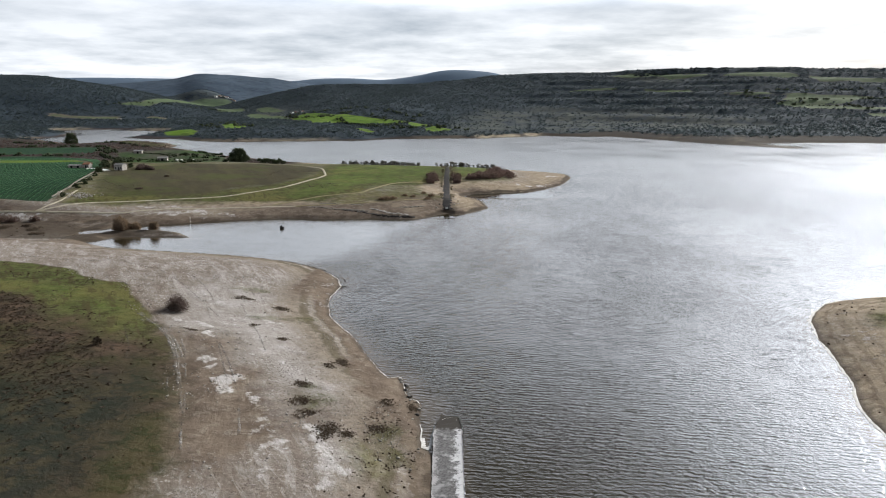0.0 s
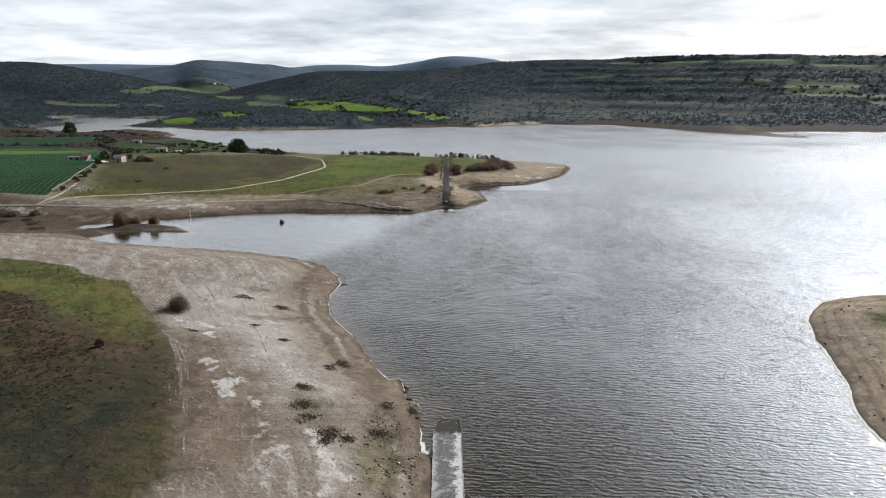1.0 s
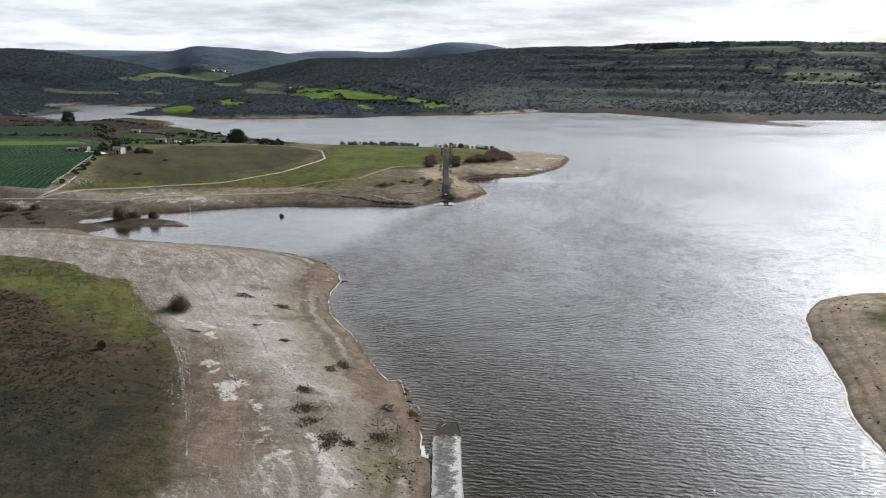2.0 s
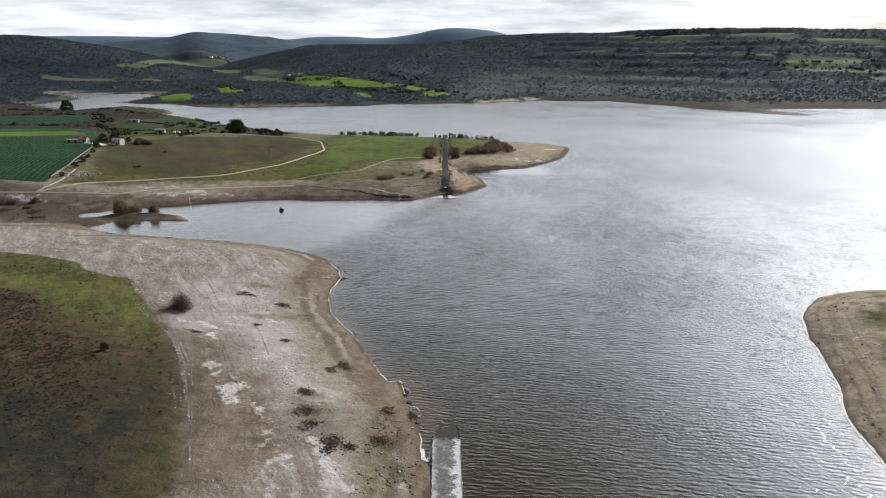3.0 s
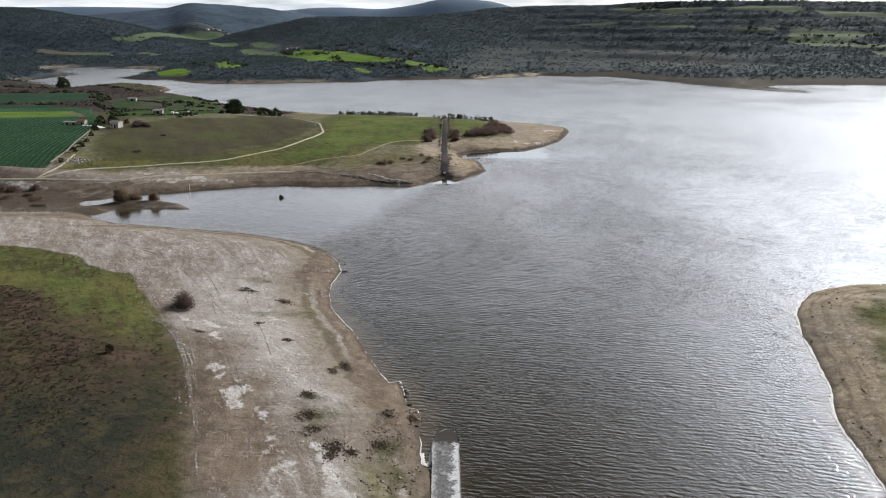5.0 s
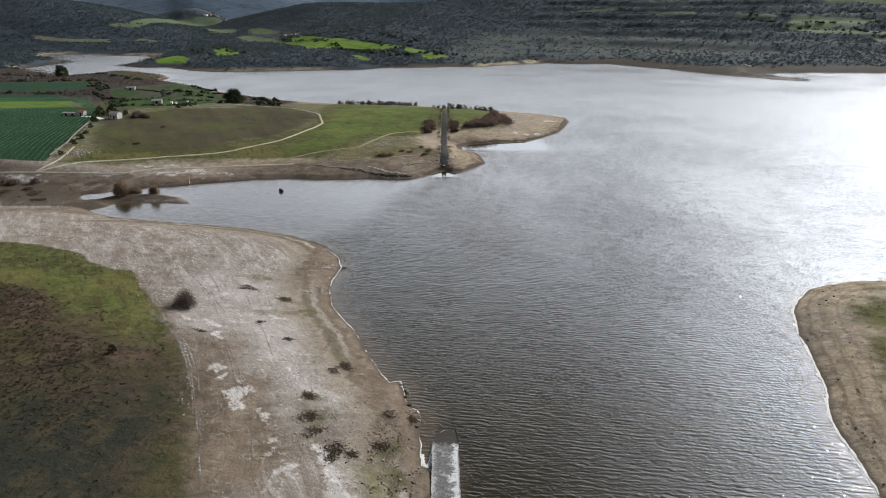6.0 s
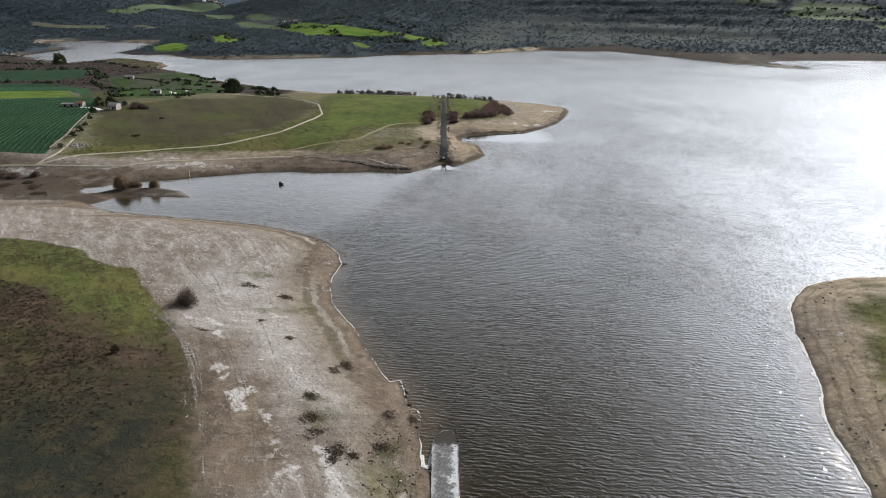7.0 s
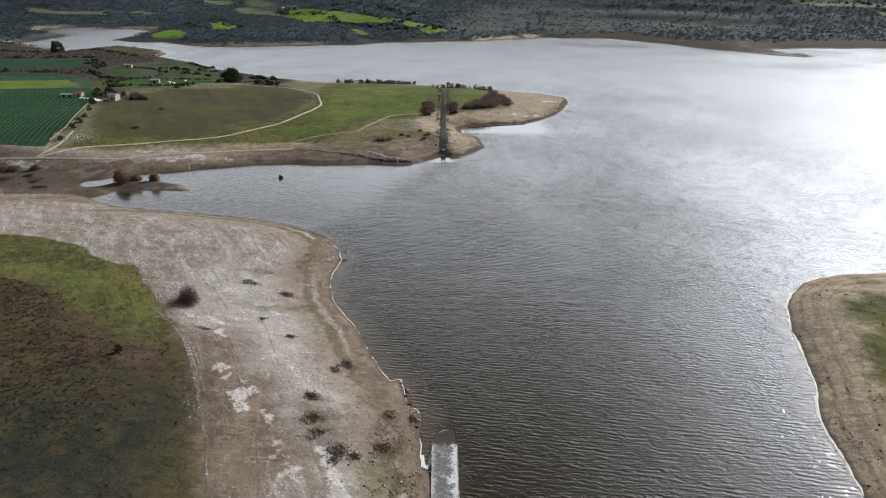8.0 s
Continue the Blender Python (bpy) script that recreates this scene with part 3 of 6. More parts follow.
# duller pastures and stubble: west side, middle, then the eastern plateau
PALE = [
    [(-803, 1791), (-768, 1841), (-817, 2327), (-750, 2345), (-707, 2382), (-683, 2362), (-730, 2078), (-735, 1810), (-787, 1786)],
    [(-663, 2108), (-579, 2084), (-538, 1959), (-587, 1896)],
    [(-514, 1989), (-455, 1932), (-394, 1790), (-404, 1773), (-473, 1855)],
    [(-498, 1867), (-362, 1640), (-306, 1491), (-387, 1585), (-480, 1747)],
    [(731, 1775), (811, 1715), (823, 1672), (784, 1668), (732, 1700), (672, 1756)],
    [(706, 1497), (819, 1475), (862, 1451), (780, 1397), (730, 1405), (676, 1432)],
    [(645, 1426), (728, 1401), (783, 1362), (850, 1350), (900, 1315), (809, 1318), (766, 1331), (687, 1340), (660, 1405)],
    [(633, 1845), (564, 1850), (483, 1922), (429, 1912), (458, 1872), (556, 1814)],
    [(470, 1710), (560, 1645), (548, 1604), (470, 1690)],
    [(836, 1680), (980, 1604), (1060, 1560), (961, 1580), (834, 1616)],
    [(585, 1572), (654, 1520), (704, 1481), (637, 1496)],
    [(768, 1312), (810, 1302), (800, 1245), (762, 1285)],
    [(560, 1800), (560, 1830), (660, 1800), (640, 1770)],
    [(300, 1745), (310, 1762), (420, 1760), (420, 1742)],
]
GREY_FIELD = [[(-910, 1656), (-841, 1656), (-755, 1680), (-755, 1656), (-832, 1632), (-892, 1636)], [(-700, 1700), (-690, 1722), (-600, 1700), (-610, 1680)]]
# thin open scrub on the lower slopes
OPEN_SLOPE = [[(17, 1296), (92, 1527), (199, 1531), (170, 1295), (25, 1179)], [(202, 1553), (358, 1498), (299, 1241), (175, 1261)],
              [(368, 1490), (468, 1441), (546, 1230), (492, 1127), (316, 1232)], [(480, 1875), (640, 1800), (560, 1735), (470, 1794)], [(-540, 2000), (-380, 1830), (-300, 1640), (-440, 1700)], [(-880, 2300), (-1000, 2560), (-740, 2560), (-720, 2330)]]


def graded(start, stop, step, ratio):
    """Coordinates from start outward to stop, the spacing growing by ratio."""
    out, v = [], start
    sign = 1 if stop > start else -1
    while (stop - v) * sign > 0:
        v += sign * step
        step *= ratio
        out.append(v)
    return out


gx = sorted(graded(-125, -4990, 1.0, 1.02) + list(np.arange(-125, 125.1, 1.0)) + graded(125, 4990, 1.0, 1.02))
gy = sorted(graded(95, -4990, 2.0, 1.12) + list(np.arange(95, 290.1, 1.0)) + graded(290, 4990, 1.0, 1.008))
GX, GY = np.meshgrid(np.array(gx), np.array(gy))
NX, NY = len(gx), len(gy)


def sheet(name, x, y, z, material):
    """A grid of points as one smooth mesh object."""
    rows, cols = x.shape
    me = bpy.data.meshes.new(name)
    i = np.arange(rows * cols).reshape(rows, cols)
    quads = np.stack([i[:-1, :-1], i[:-1, 1:], i[1:, 1:], i[1:, :-1]], -1).reshape(-1, 4)
    me.vertices.add(rows * cols)
    me.vertices.foreach_set("co", np.stack([x, y, z], -1).astype(np.float32).ravel())
    me.loops.add(quads.size)
    me.loops.foreach_set("vertex_index", quads.astype(np.int32).ravel())
    me.polygons.add(len(quads))
    me.polygons.foreach_set("loop_start", np.arange(0, quads.size, 4, dtype=np.int32))
    me.polygons.foreach_set("use_smooth", np.ones(len(quads), bool))
    me.update(calc_edges=True)
    me.materials.append(material)
    return new(name, me)


def point_colour(ob, name, r, g, b, a):
    at = ob.data.attributes.new(name, "FLOAT_COLOR", "POINT")
    at.data.foreach_set("color", np.stack([r, g, b, a], -1).astype(np.float32).ravel())


def point_value(ob, name, v):
    ob.data.attributes.new(name, "FLOAT", "POINT").data.foreach_set("value", v.astype(np.float32).ravel())


def patches(spots, x, y):
    """How far a point lies within a set of soft ovals: x, y, half length, half width, turn in degrees."""
    wide = 0.35 + 0.65 * ss(300, 200, y) + 2.0 * ss(330, 360, y)
    x, y = x + wide * (3.6 * fbm(x, y, 8, 4, 101) + 1.6 * fbm(x, y, 2.6, 2, 103)), y + wide * (3.6 * fbm(x, y, 8, 4, 105) + 1.6 * fbm(x, y, 2.6, 2, 107))
    best = np.zeros(x.shape)
    for cx, cy, a, b, turn in spots:
        c, s = math.cos(radians(turn)), math.sin(radians(turn))
        u, v = (x - cx) * c + (y - cy) * s, -(x - cx) * s + (y - cy) * c
        best = np.maximum(best, 1 - ss(0.2, 1.5, np.sqrt((u / a) ** 2 + (v / b) ** 2)))
    return best


SALT = [(-50.7, 143.4, 4.5, 1.8, 160), (-43, 132, 2.2, 4.0, 15), (-40.8, 128, 1.8, 3.2, 10), (-48, 139, 1.5, 2.0, 0), (-23.0, 114.5, 2.2, 3.2, 40), (-21, 109, 1.7, 5.0, 14), (-19, 101, 2.0, 5.0, 8),
        (-35.4, 123, 0.8, 5.0, 30), (-31, 114, 0.8, 5.0, 24), (-28, 107.5, 0.9, 3.0, 20), (-76.0, 169.5, 1.8, 3.4, 45), (-66, 171, 3.6, 1.4, 140), (-58, 168, 4.5, 1.2, 150), (-54, 160, 3, 1.0, 150), (-46, 178, 5, 1.0, 160), (-86, 196, 2.4, 1.0, 140),
        (-128, 357, 22, 3.2, 8), (-165, 352, 12, 2.2, 0), (-150, 366, 12, 1.8, 10), (-205, 344, 14, 5, 0), (62, 490, 16, 3, 30), (84, 545, 12, 3, 60)]
PALE_STRAND = [(-42, 165, 12, 28, 22), (-29, 143, 9, 17, 22), (-62, 195, 14, 18, 20), (-58, 172, 9, 20, 24), (-36, 215, 7, 26, 0), (-17, 108, 5, 10, 5), (-30, 122, 5, 9, 0)]
MUD = [(-2.6, 104, 9, 2.2, 90), (-132, 317, 26, 5, 0), (-150, 312, 20, 6, 0), (-158, 303, 16, 5, -10), (-185, 318, 26, 5, 5), (-176, 304, 22, 4, 4), (-205, 330, 24, 5, 0), (-240, 312, 40, 8, 0), (-215, 324, 60, 12, 0), (-190, 334, 20, 5, 0)]
GREEN_BAND = [(-170, 212), (-136.7, 209), (-113.6, 203.6), (-85.6, 186), (-75.5, 173), (-87.3, 172.8), (-107.3, 182.6), (-128.6, 192.4), (-170, 200)]
GREENISH = [(-24.5, 127, 4.5, 4, 0), (-10, 117.4, 3.2, 5, 0), (-7.8, 109, 1.8, 4, 0), (-26, 133, 3, 2, 0), (-47, 178.6, 5, 3, 0), (-57, 205, 7, 4, 0), (-13, 106, 5, 9, 0), (-40, 182, 8, 4, 30), (120, 178, 8, 18, -18), (108, 150, 6, 13, -14), (133, 200, 9, 5, 0), (101, 124, 6, 12, 0)]
EARTH = [(-50, 118, 10, 34, 14), (-38, 108, 9, 15, 6), (-38, 108, 9, 15, 6), (-11.5, 137, 5.5, 8, 20), (-10, 125, 4.5, 7, 0), (-17, 146, 3.5, 9, 20), (-41, 232, 4.5, 22, -10), (-30, 198, 4, 22, 25), (-19, 165, 3.5, 20, 26), (-20, 395, 26, 16, 10),
         (-3, 390, 10, 24, 0), (-60, 372, 60, 12, 4), (-160, 346, 60, 7, 4), (-250, 335, 90, 30, 0), (-180, 287, 42, 9, 8), (-120, 274, 26, 3, 10), (-44, 120, 12, 22, 8), (-60, 100, 14, 20, 0)]

d_land, d_bank = shore(GX, GY)
gz = height(GX, GY)
ground = sheet("ground", GX, GY, gz, M_GROUND)
tagged(ground, "dried silt shore with grass, meadows, fields and wooded hills", "ground", kind="structure")
g_in = inside(GRASS, GX, GY) + 3.0 * fbm(GX, GY, 14, 3, 61)
in_grass = ss(-1.5 - 7 * ss(185, 150, GY), 2.5 + 5 * ss(185, 150, GY), g_in)
band = 7 + 16 * ss(140, 185, GY) + 9 * fbm(GX, GY, 30, 3, 63)
inner = ss(band - 14, band + 14, g_in)
low_left = ss(-60, -85, GX) * ss(140, 100, GY)
far_side = np.maximum(ss(1000, 1120, GY + 0.22 * np.maximum(GX, 0)), ss(500, 900, GX)) * (d_bank < 0)
pen = ss(345, 380, GY) * (1 - far_side) * (GX < 110)
lush = np.zeros(GX.shape)
for outline in LUSH:
    lush = np.maximum(lush, ss(-6, 6, inside(outline, GX, GY) + 6 * fbm(GX, GY, 40, 3, 71)))
pale = np.zeros(GX.shape)
for outline in PALE:
    pale = np.maximum(pale, ss(-10, 10, inside(outline, GX, GY) + 8 * fbm(GX, GY, 40, 3, 73)))
stubble = np.zeros(GX.shape)
for outline in GREY_FIELD:
    stubble = np.maximum(stubble, ss(-6, 6, inside(outline, GX, GY) + 6 * fbm(GX, GY, 40, 3, 73)))
thin = np.zeros(GX.shape)
for outline in OPEN_SLOPE:
    thin = np.maximum(thin, ss(-45, 35, inside(outline, GX, GY) + 45 * fbm(GX, GY, 70, 4, 76)))
crop = np.maximum(ss(-1, 2, inside(CROP, GX, GY)), ss(-2, 4, inside(CROP_BACK, GX, GY)))
green_back = ss(-4, 5, inside(GREEN_BACK, GX, GY) + 3 * fbm(GX, GY, 30, 2, 74)) * (0.65 + 0.35 * fbm(GX, GY, 40, 2, 78))
soft = 8 * fbm(GX, GY, 40, 4, 75)
meadow_brown = ss(-12, 14, inside(BROWN_MEADOW, GX, GY) + 1.6 * soft)
meadow_green = np.maximum(ss(-7, 11, inside(GREEN_MEADOW, GX, GY) + 1.6 * soft), ss(-4, 6, inside(EAST_MEADOW, GX, GY) + 0.6 * soft))
# inland land of the western side beyond the fields
west_land = pen * np.maximum(ss(-215, -240, GX) * ss(330, 420, GY) * ss(25, 60, d_land), ss(600, 640, GY) * ss(-120, -150, GX) * ss(4, 14, d_land)) * 0.9
bank_turf = 0.62 * ss(9, 22, d_bank + 13 * fbm(GX, GY, 14, 4, 77) - 8 * ss(175, 200, GY)) * (d_bank > 0)
pen_turf = pen * (1 - ss(585, 640, GY) * ss(-125, -150, GX)) * ss(16, 34, d_land + 10 * fbm(GX, GY, 24, 3, 87)) * (1 - 0.75 * ss(40, 60, GX)) * 0.62
red = np.clip(0.52 * patches(GREENISH, GX, GY) + pen_turf + in_grass * (1 - inner) * (0.52 + 0.40 * ss(140, 175, GY) + 0.5 * fbm(GX, GY, 16, 4, 95)) + meadow_green + 0.8 * in_grass * ss(-5, 4, inside(GREEN_BAND, GX, GY) + 4 * fbm(GX, GY, 14, 4, 65)) + 0.8 * low_left * in_grass * (0.4 + 0.6 * fbm(GX, GY, 12, 3, 79)) + 0.75 * bank_turf, 0, 1) * (1 - crop)
back_heath = pen * ss(600, 640, GY) * ss(-120, -150, GX) * ss(4, 14, d_land) * (1 - crop) * (1 - green_back)
green = np.maximum(in_grass * (1 - far_side), back_heath)
mudflat = (0.55 + 1.2 * ss(-0.15, 0.25, fbm(GX, GY, 9, 4, 94))) * ss(-150, -178, GX) * ss(298, 308, GY) * (1 - ss(338, 349, GY)) * (0.84 + 0.6 * fbm(GX, GY, 13, 4, 90))
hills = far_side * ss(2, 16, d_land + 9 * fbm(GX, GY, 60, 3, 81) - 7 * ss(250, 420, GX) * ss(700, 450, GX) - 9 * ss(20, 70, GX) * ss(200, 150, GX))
# share of the painted haze colour, growing with distance
haze_far = ss(2150, 2900, GY)
salt = patches(SALT, GX, GY) * (0.78 + 0.9 * fbm(GX, GY, 4, 3, 83))
# the drawdown rim of the far side: pale sand in places, purple-brown mud elsewhere
beach = far_side * ss(30, 8, d_land + 8 * fbm(GX, GY, 22, 3, 99)) * np.maximum(ss(40, 62, GX) * ss(185, 160, GX), 0.62 * ss(-0.05, 0.35, fbm(GX, GY, 70, 3, 96)) * ss(300, 100, GX)) * (d_land > 0)
beach = np.maximum(beach, 0.9 * patches([(412, 1006, 12, 34, -22), (350, 1100, 26, 8, -40)], GX, GY))
# thin salt bloom over the upper strand
bloom = (0.05 + 0.95 * ss(245, 195, GY - 0.25 * (GX + 60))) * (0.35 + 0.65 * ss(-190, -90, GX)) * (0.55 + 0.45 * ss(110, 150, GY)) * (0.23 + 0.36 * fbm(GX, GY, 26, 4, 84)) * ss(6, 16, d_land) * ss(330, 290, GY) * (d_bank < 0) * ss(-55, -38, GX + 0.42 * (165 - GY))
bloom = np.maximum(bloom, (0.12 + 0.3 * fbm(GX, GY, 20, 3, 92)) * ss(2, 8, d_bank))
salt = np.clip(np.maximum(salt, np.maximum(bloom, 0.24 * patches(PALE_STRAND, GX, GY) * (0.9 + 0.5 * fbm(GX, GY, 9, 3, 82)))), 0, 1)
point_colour(ground, "cover_a", red, green, salt * (1 - in_grass), np.maximum(np.maximum(mudflat, patches(MUD, GX, GY)) * (0.8 + 0.25 * (GX < -140)), (1.05 * pen * ss(5.5, 1.0, d_land + 3 * fbm(GX, GY, 12, 3, 89)) + 1.9 * far_side * ss(-150, 50, GX) * np.maximum(ss(24, 8, d_land), ss(200, 320, GX) * ss(60, 15, d_land)) * (1 - ss(20, 60, GX) * ss(190, 150, GX))) * (d_land > 0)))
verge = ss(30, 4, -g_in) * ss(215, 170, GY) * (0.52 + 0.6 * fbm(GX, GY, 13, 4, 88)) * (GX < 0) * (GY > 0)
soil = np.clip(np.maximum(np.maximum(patches(EARTH, GX, GY), verge), pen * (0.26 - 0.12 * ss(-12, 12, GX) + 0.6 * fbm(GX, GY, 22, 4, 85))) + 0.5 * (1 - ss(0, 12, d_land)) * (d_land > 0) * (1 - far_side) + 0.12 * (d_bank > 0) + (0.10 + 0.46 * fbm(GX, GY, 24, 4, 86)) * (GY < 330) * (d_land > 0)
               + 0.75 * far_side, 0, 1) * (1 - 0.6 * (d_bank > 0))
strip = ss(-2, 6, inside(LIME, GX, GY))
crop = crop * (1 - strip) * (1 - ss(-3, 3, inside([(-311, 622), (-296, 630), (-254, 548), (-271, 541)], GX, GY)))
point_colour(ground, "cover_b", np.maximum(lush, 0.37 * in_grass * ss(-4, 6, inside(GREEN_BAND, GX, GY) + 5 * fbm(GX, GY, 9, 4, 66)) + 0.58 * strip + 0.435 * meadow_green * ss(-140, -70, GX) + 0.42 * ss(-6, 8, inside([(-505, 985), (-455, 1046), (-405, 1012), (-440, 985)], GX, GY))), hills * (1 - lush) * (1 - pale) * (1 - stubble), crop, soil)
point_colour(ground, "cover_c", np.maximum(pale, 0.62 * stubble) * far_side * (1 - lush), np.maximum(np.maximum(meadow_brown, west_land), 0.85 * far_side * ss(75, 40, d_land)) * (1 - crop) * (1 - ss(0.2, 0.5, green_back)), haze_far * far_side, np.ones(GX.shape))
point_value(ground, "inland", d_land)
point_value(ground, "sand", np.clip((d_bank > 0) * (0.75 + 0.5 * fbm(GX, GY, 12, 3, 97)) + pen * ss(60, 16, d_land) * (0.92 + 0.5 * fbm(GX, GY, 14, 3, 98)) * (1 - 0.5 * mudflat) + 0.8 * pen * ss(-8, 10, inside(OCHRE, GX, GY)), 0, 1))
point_value(ground, "thin_scrub", thin)
point_value(ground, "bleached", np.clip(1.15 * patches(PALE_STRAND, GX, GY), 0, 1))
# where the painted shade lies on the near-left heath
point_value(ground, "shaded_turf", in_grass * ss(150, 112, GY + 12 * fbm(GX, GY, 26, 4, 64)) * ss(-44, -62, GX))
point_value(ground, "far_beach", beach)
point_value(ground, "far_rim", np.maximum(far_side * np.maximum(ss(26, 12, d_land), ss(200, 320, GX) * ss(70, 40, d_land)), 0.9 * back_heath * (1 - ss(-20, 10, inside(OCHRE, GX, GY)))))
point_value(ground, "plot", np.clip(green_back * 1.15, 0, 1))
point_value(ground, "strand", np.maximum((GY < 300) * ss(-146, -120, GX) * (1 - 0.55 * (d_bank > 0)), 0.6 * pen * ss(30, 10, d_land)))
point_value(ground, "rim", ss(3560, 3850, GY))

# ---- water ----
wx = sorted(graded(-250, -4990, 4.0, 1.06) + list(np.arange(-250, 250.1, 4.0)) + graded(250, 4990, 4.0, 1.06))
wy = sorted(graded(95, -4990, 5.0, 1.2) + list(np.arange(95, 700.1, 4.0)) + graded(700, 2600, 5.0, 1.03))
WX, WY = np.meshgrid(np.array(wx), np.array(wy))
water = sheet("water", WX, WY, np.zeros(WX.shape), M_WATER)
tagged(water, "grey rippled reservoir water with a bright sheen", "water", kind="structure")
w_shore, _ = shore(WX, WY)
lee = np.maximum(0.62 * ss(-30, -75, WX) * ss(262, 300, WY) * ss(380, 340, WY), 0.95 * ss(420, 850, WY))
lee = np.maximum(lee, 0.25 * ss(-14, -3, w_shore) * ss(300, 330, WY))
lee = np.maximum(lee, 0.25 * ss(200, 420, WY))
notch = ss(-10, -4, WX) * ss(12, 8, WX) * ss(356, 364, WY) * ss(384, 380, WY)
cove = ss(8, 16, WX) * ss(80, 60, WX) * ss(425, 440, WY) * ss(520, 480, WY)
lee = np.maximum(lee, 0.97 * np.maximum(notch, cove))
lee = np.maximum(lee, 0.74 * ss(10, -18, WX + 38 - 0.42 * (WY - 262)) * ss(248, 268, WY) * ss(430, 385, WY))
point_value(water, "shelter", np.clip(lee, 0, 1))
point_value(water, "reach", ss(150, 320, WY))
point_value(water, "shallow", ss(-7, -0.5, w_shore) * ss(400, 300, WY))
point_value(water, "open_water", ss(250, 620, WY) * ss(0, -12, w_shore) * (1 - np.maximum(notch, cove)))
# ---- tools for things ----
def part(name, bm, material, parent=None, label="", smooth=False):
    """Links a bmesh as one mesh object, under a thing or under a part."""
    me = bpy.data.meshes.new(name)
    bm.normal_update()
    bm.to_mesh(me)
    bm.free()
    if smooth:
        me.polygons.foreach_set("use_smooth", np.ones(len(me.polygons), bool))
    me.materials.append(material)
    ob = new(name, me)
    ob.parent = parent
    return tagged(ob, label)


def from_arrays(name, verts, faces, material, parent=None, smooth=False):
    """One mesh object from arrays of corners and of triangles or quads."""
    n = faces.shape[1]
    me = bpy.data.meshes.new(name)
    me.vertices.add(len(verts))
    me.vertices.foreach_set("co", verts.astype(np.float32).ravel())
    me.loops.add(faces.size)
    me.loops.foreach_set("vertex_index", faces.astype(np.int32).ravel())
    me.polygons.add(len(faces))
    me.polygons.foreach_set("loop_start", np.arange(0, faces.size, n, dtype=np.int32))
    if smooth:
        me.polygons.foreach_set("use_smooth", np.ones(len(faces), bool))
    me.update(calc_edges=True)
    me.materials.append(material)
    ob = new(name, me)
    ob.parent = parent
    return ob


def empty(name, m):
    ob = new(name)
    ob.matrix_world = m
    return ob


def ball(level):
    bm = bmesh.new()
    bmesh.ops.create_icosphere(bm, subdivisions=level, radius=1.0)
    bm.verts.ensure_lookup_table()
    v = np.array([p.co[:] for p in bm.verts])
    f = np.array([[p.index for p in face.verts] for face in bm.faces])
    bm.free()
    return v, f


BALL1 = ball(1)
OCTA = (np.array([(1, 0, 0), (0, 1, 0), (-1, 0, 0), (0, -1, 0), (0, 0, 1), (0, 0, -1)], float),
        np.array([(0, 1, 4), (1, 2, 4), (2, 3, 4), (3, 0, 4), (1, 0, 5), (2, 1, 5), (3, 2, 5), (0, 3, 5)]))
rng = np.random.default_rng(7)


def clumps(name, x, y, z, wide, tall, material, shape=BALL1, rough=0.32, sink=0.25):
    """Many small uneven leaf clumps as one mesh: centres on the ground, radii and heights."""
    v, f = shape
    n, k = len(x), len(v)
    turn = rng.uniform(0, 2 * np.pi, n)
    c, s = np.cos(turn)[:, None], np.sin(turn)[:, None]
    jag = 1 + rng.uniform(-rough, rough, (n, k))
    vx, vy, vz = v[None, :, 0] * jag, v[None, :, 1] * jag * rng.uniform(0.75, 1.25, (n, 1)), v[None, :, 2] * jag
    px = (vx * c - vy * s) * wide[:, None] + x[:, None]
    py = (vx * s + vy * c) * wide[:, None] + y[:, None]
    pz = (vz + 1 - 2 * sink) * 0.5 * tall[:, None] + z[:, None]
    verts = np.stack([px, py, pz], -1).reshape(-1, 3)
    faces = (f[None] + (np.arange(n) * k)[:, None, None]).reshape(-1, 3)
    return from_arrays(name, verts, faces, material)


def thicket(name, x, y, size, material, many=7):
    """Bushes as loose bunches of small clumps, so that no outline is round."""
    n = len(x)
    ox, oy = rng.normal(0, 0.42, (n, many)) * size[:, None], rng.normal(0, 0.42, (n, many)) * size[:, None]
    cx, cy = (x[:, None] + ox).ravel(), (y[:, None] + oy).ravel()
    r = (size[:, None] * rng.uniform(0.22, 0.5, (n, many))).ravel()
    z = np.maximum(height(cx, cy), 0) + (size[:, None] * rng.uniform(0.0, 0.5, (n, many)) * np.exp(-(ox ** 2 + oy ** 2) / size[:, None] ** 2)).ravel()
    return clumps(name, cx, cy, z, r, r * 1.7, material, BALL1, 0.45)


def tufts(centres, radii, count, size, rnd):
    """Leaf sprays: small bent triangles pointing every way round a set of centres. Returns corners and faces."""
    n = count * len(centres)
    c = np.repeat(np.array(centres), count, 0)
    r = np.repeat(np.array(radii), count)
    d = rnd.normal(size=(n, 3))
    d /= np.linalg.norm(d, axis=1)[:, None]
    p = c + d * (r * rnd.uniform(0.45, 1.05, n))[:, None]
    a = rnd.normal(size=(n, 3))
    a /= np.linalg.norm(a, axis=1)[:, None]
    b = np.cross(a, rnd.normal(size=(n, 3)))
    b /= np.linalg.norm(b, axis=1)[:, None] + 1e-9
    s = (size * rnd.uniform(0.6, 1.4, n))[:, None]
    verts = np.stack([p - a * s, p + b * s * 0.55, p + a * s, p - b * s * 0.55], 1).reshape(-1, 3)
    return verts, np.arange(4 * n).reshape(-1, 4)


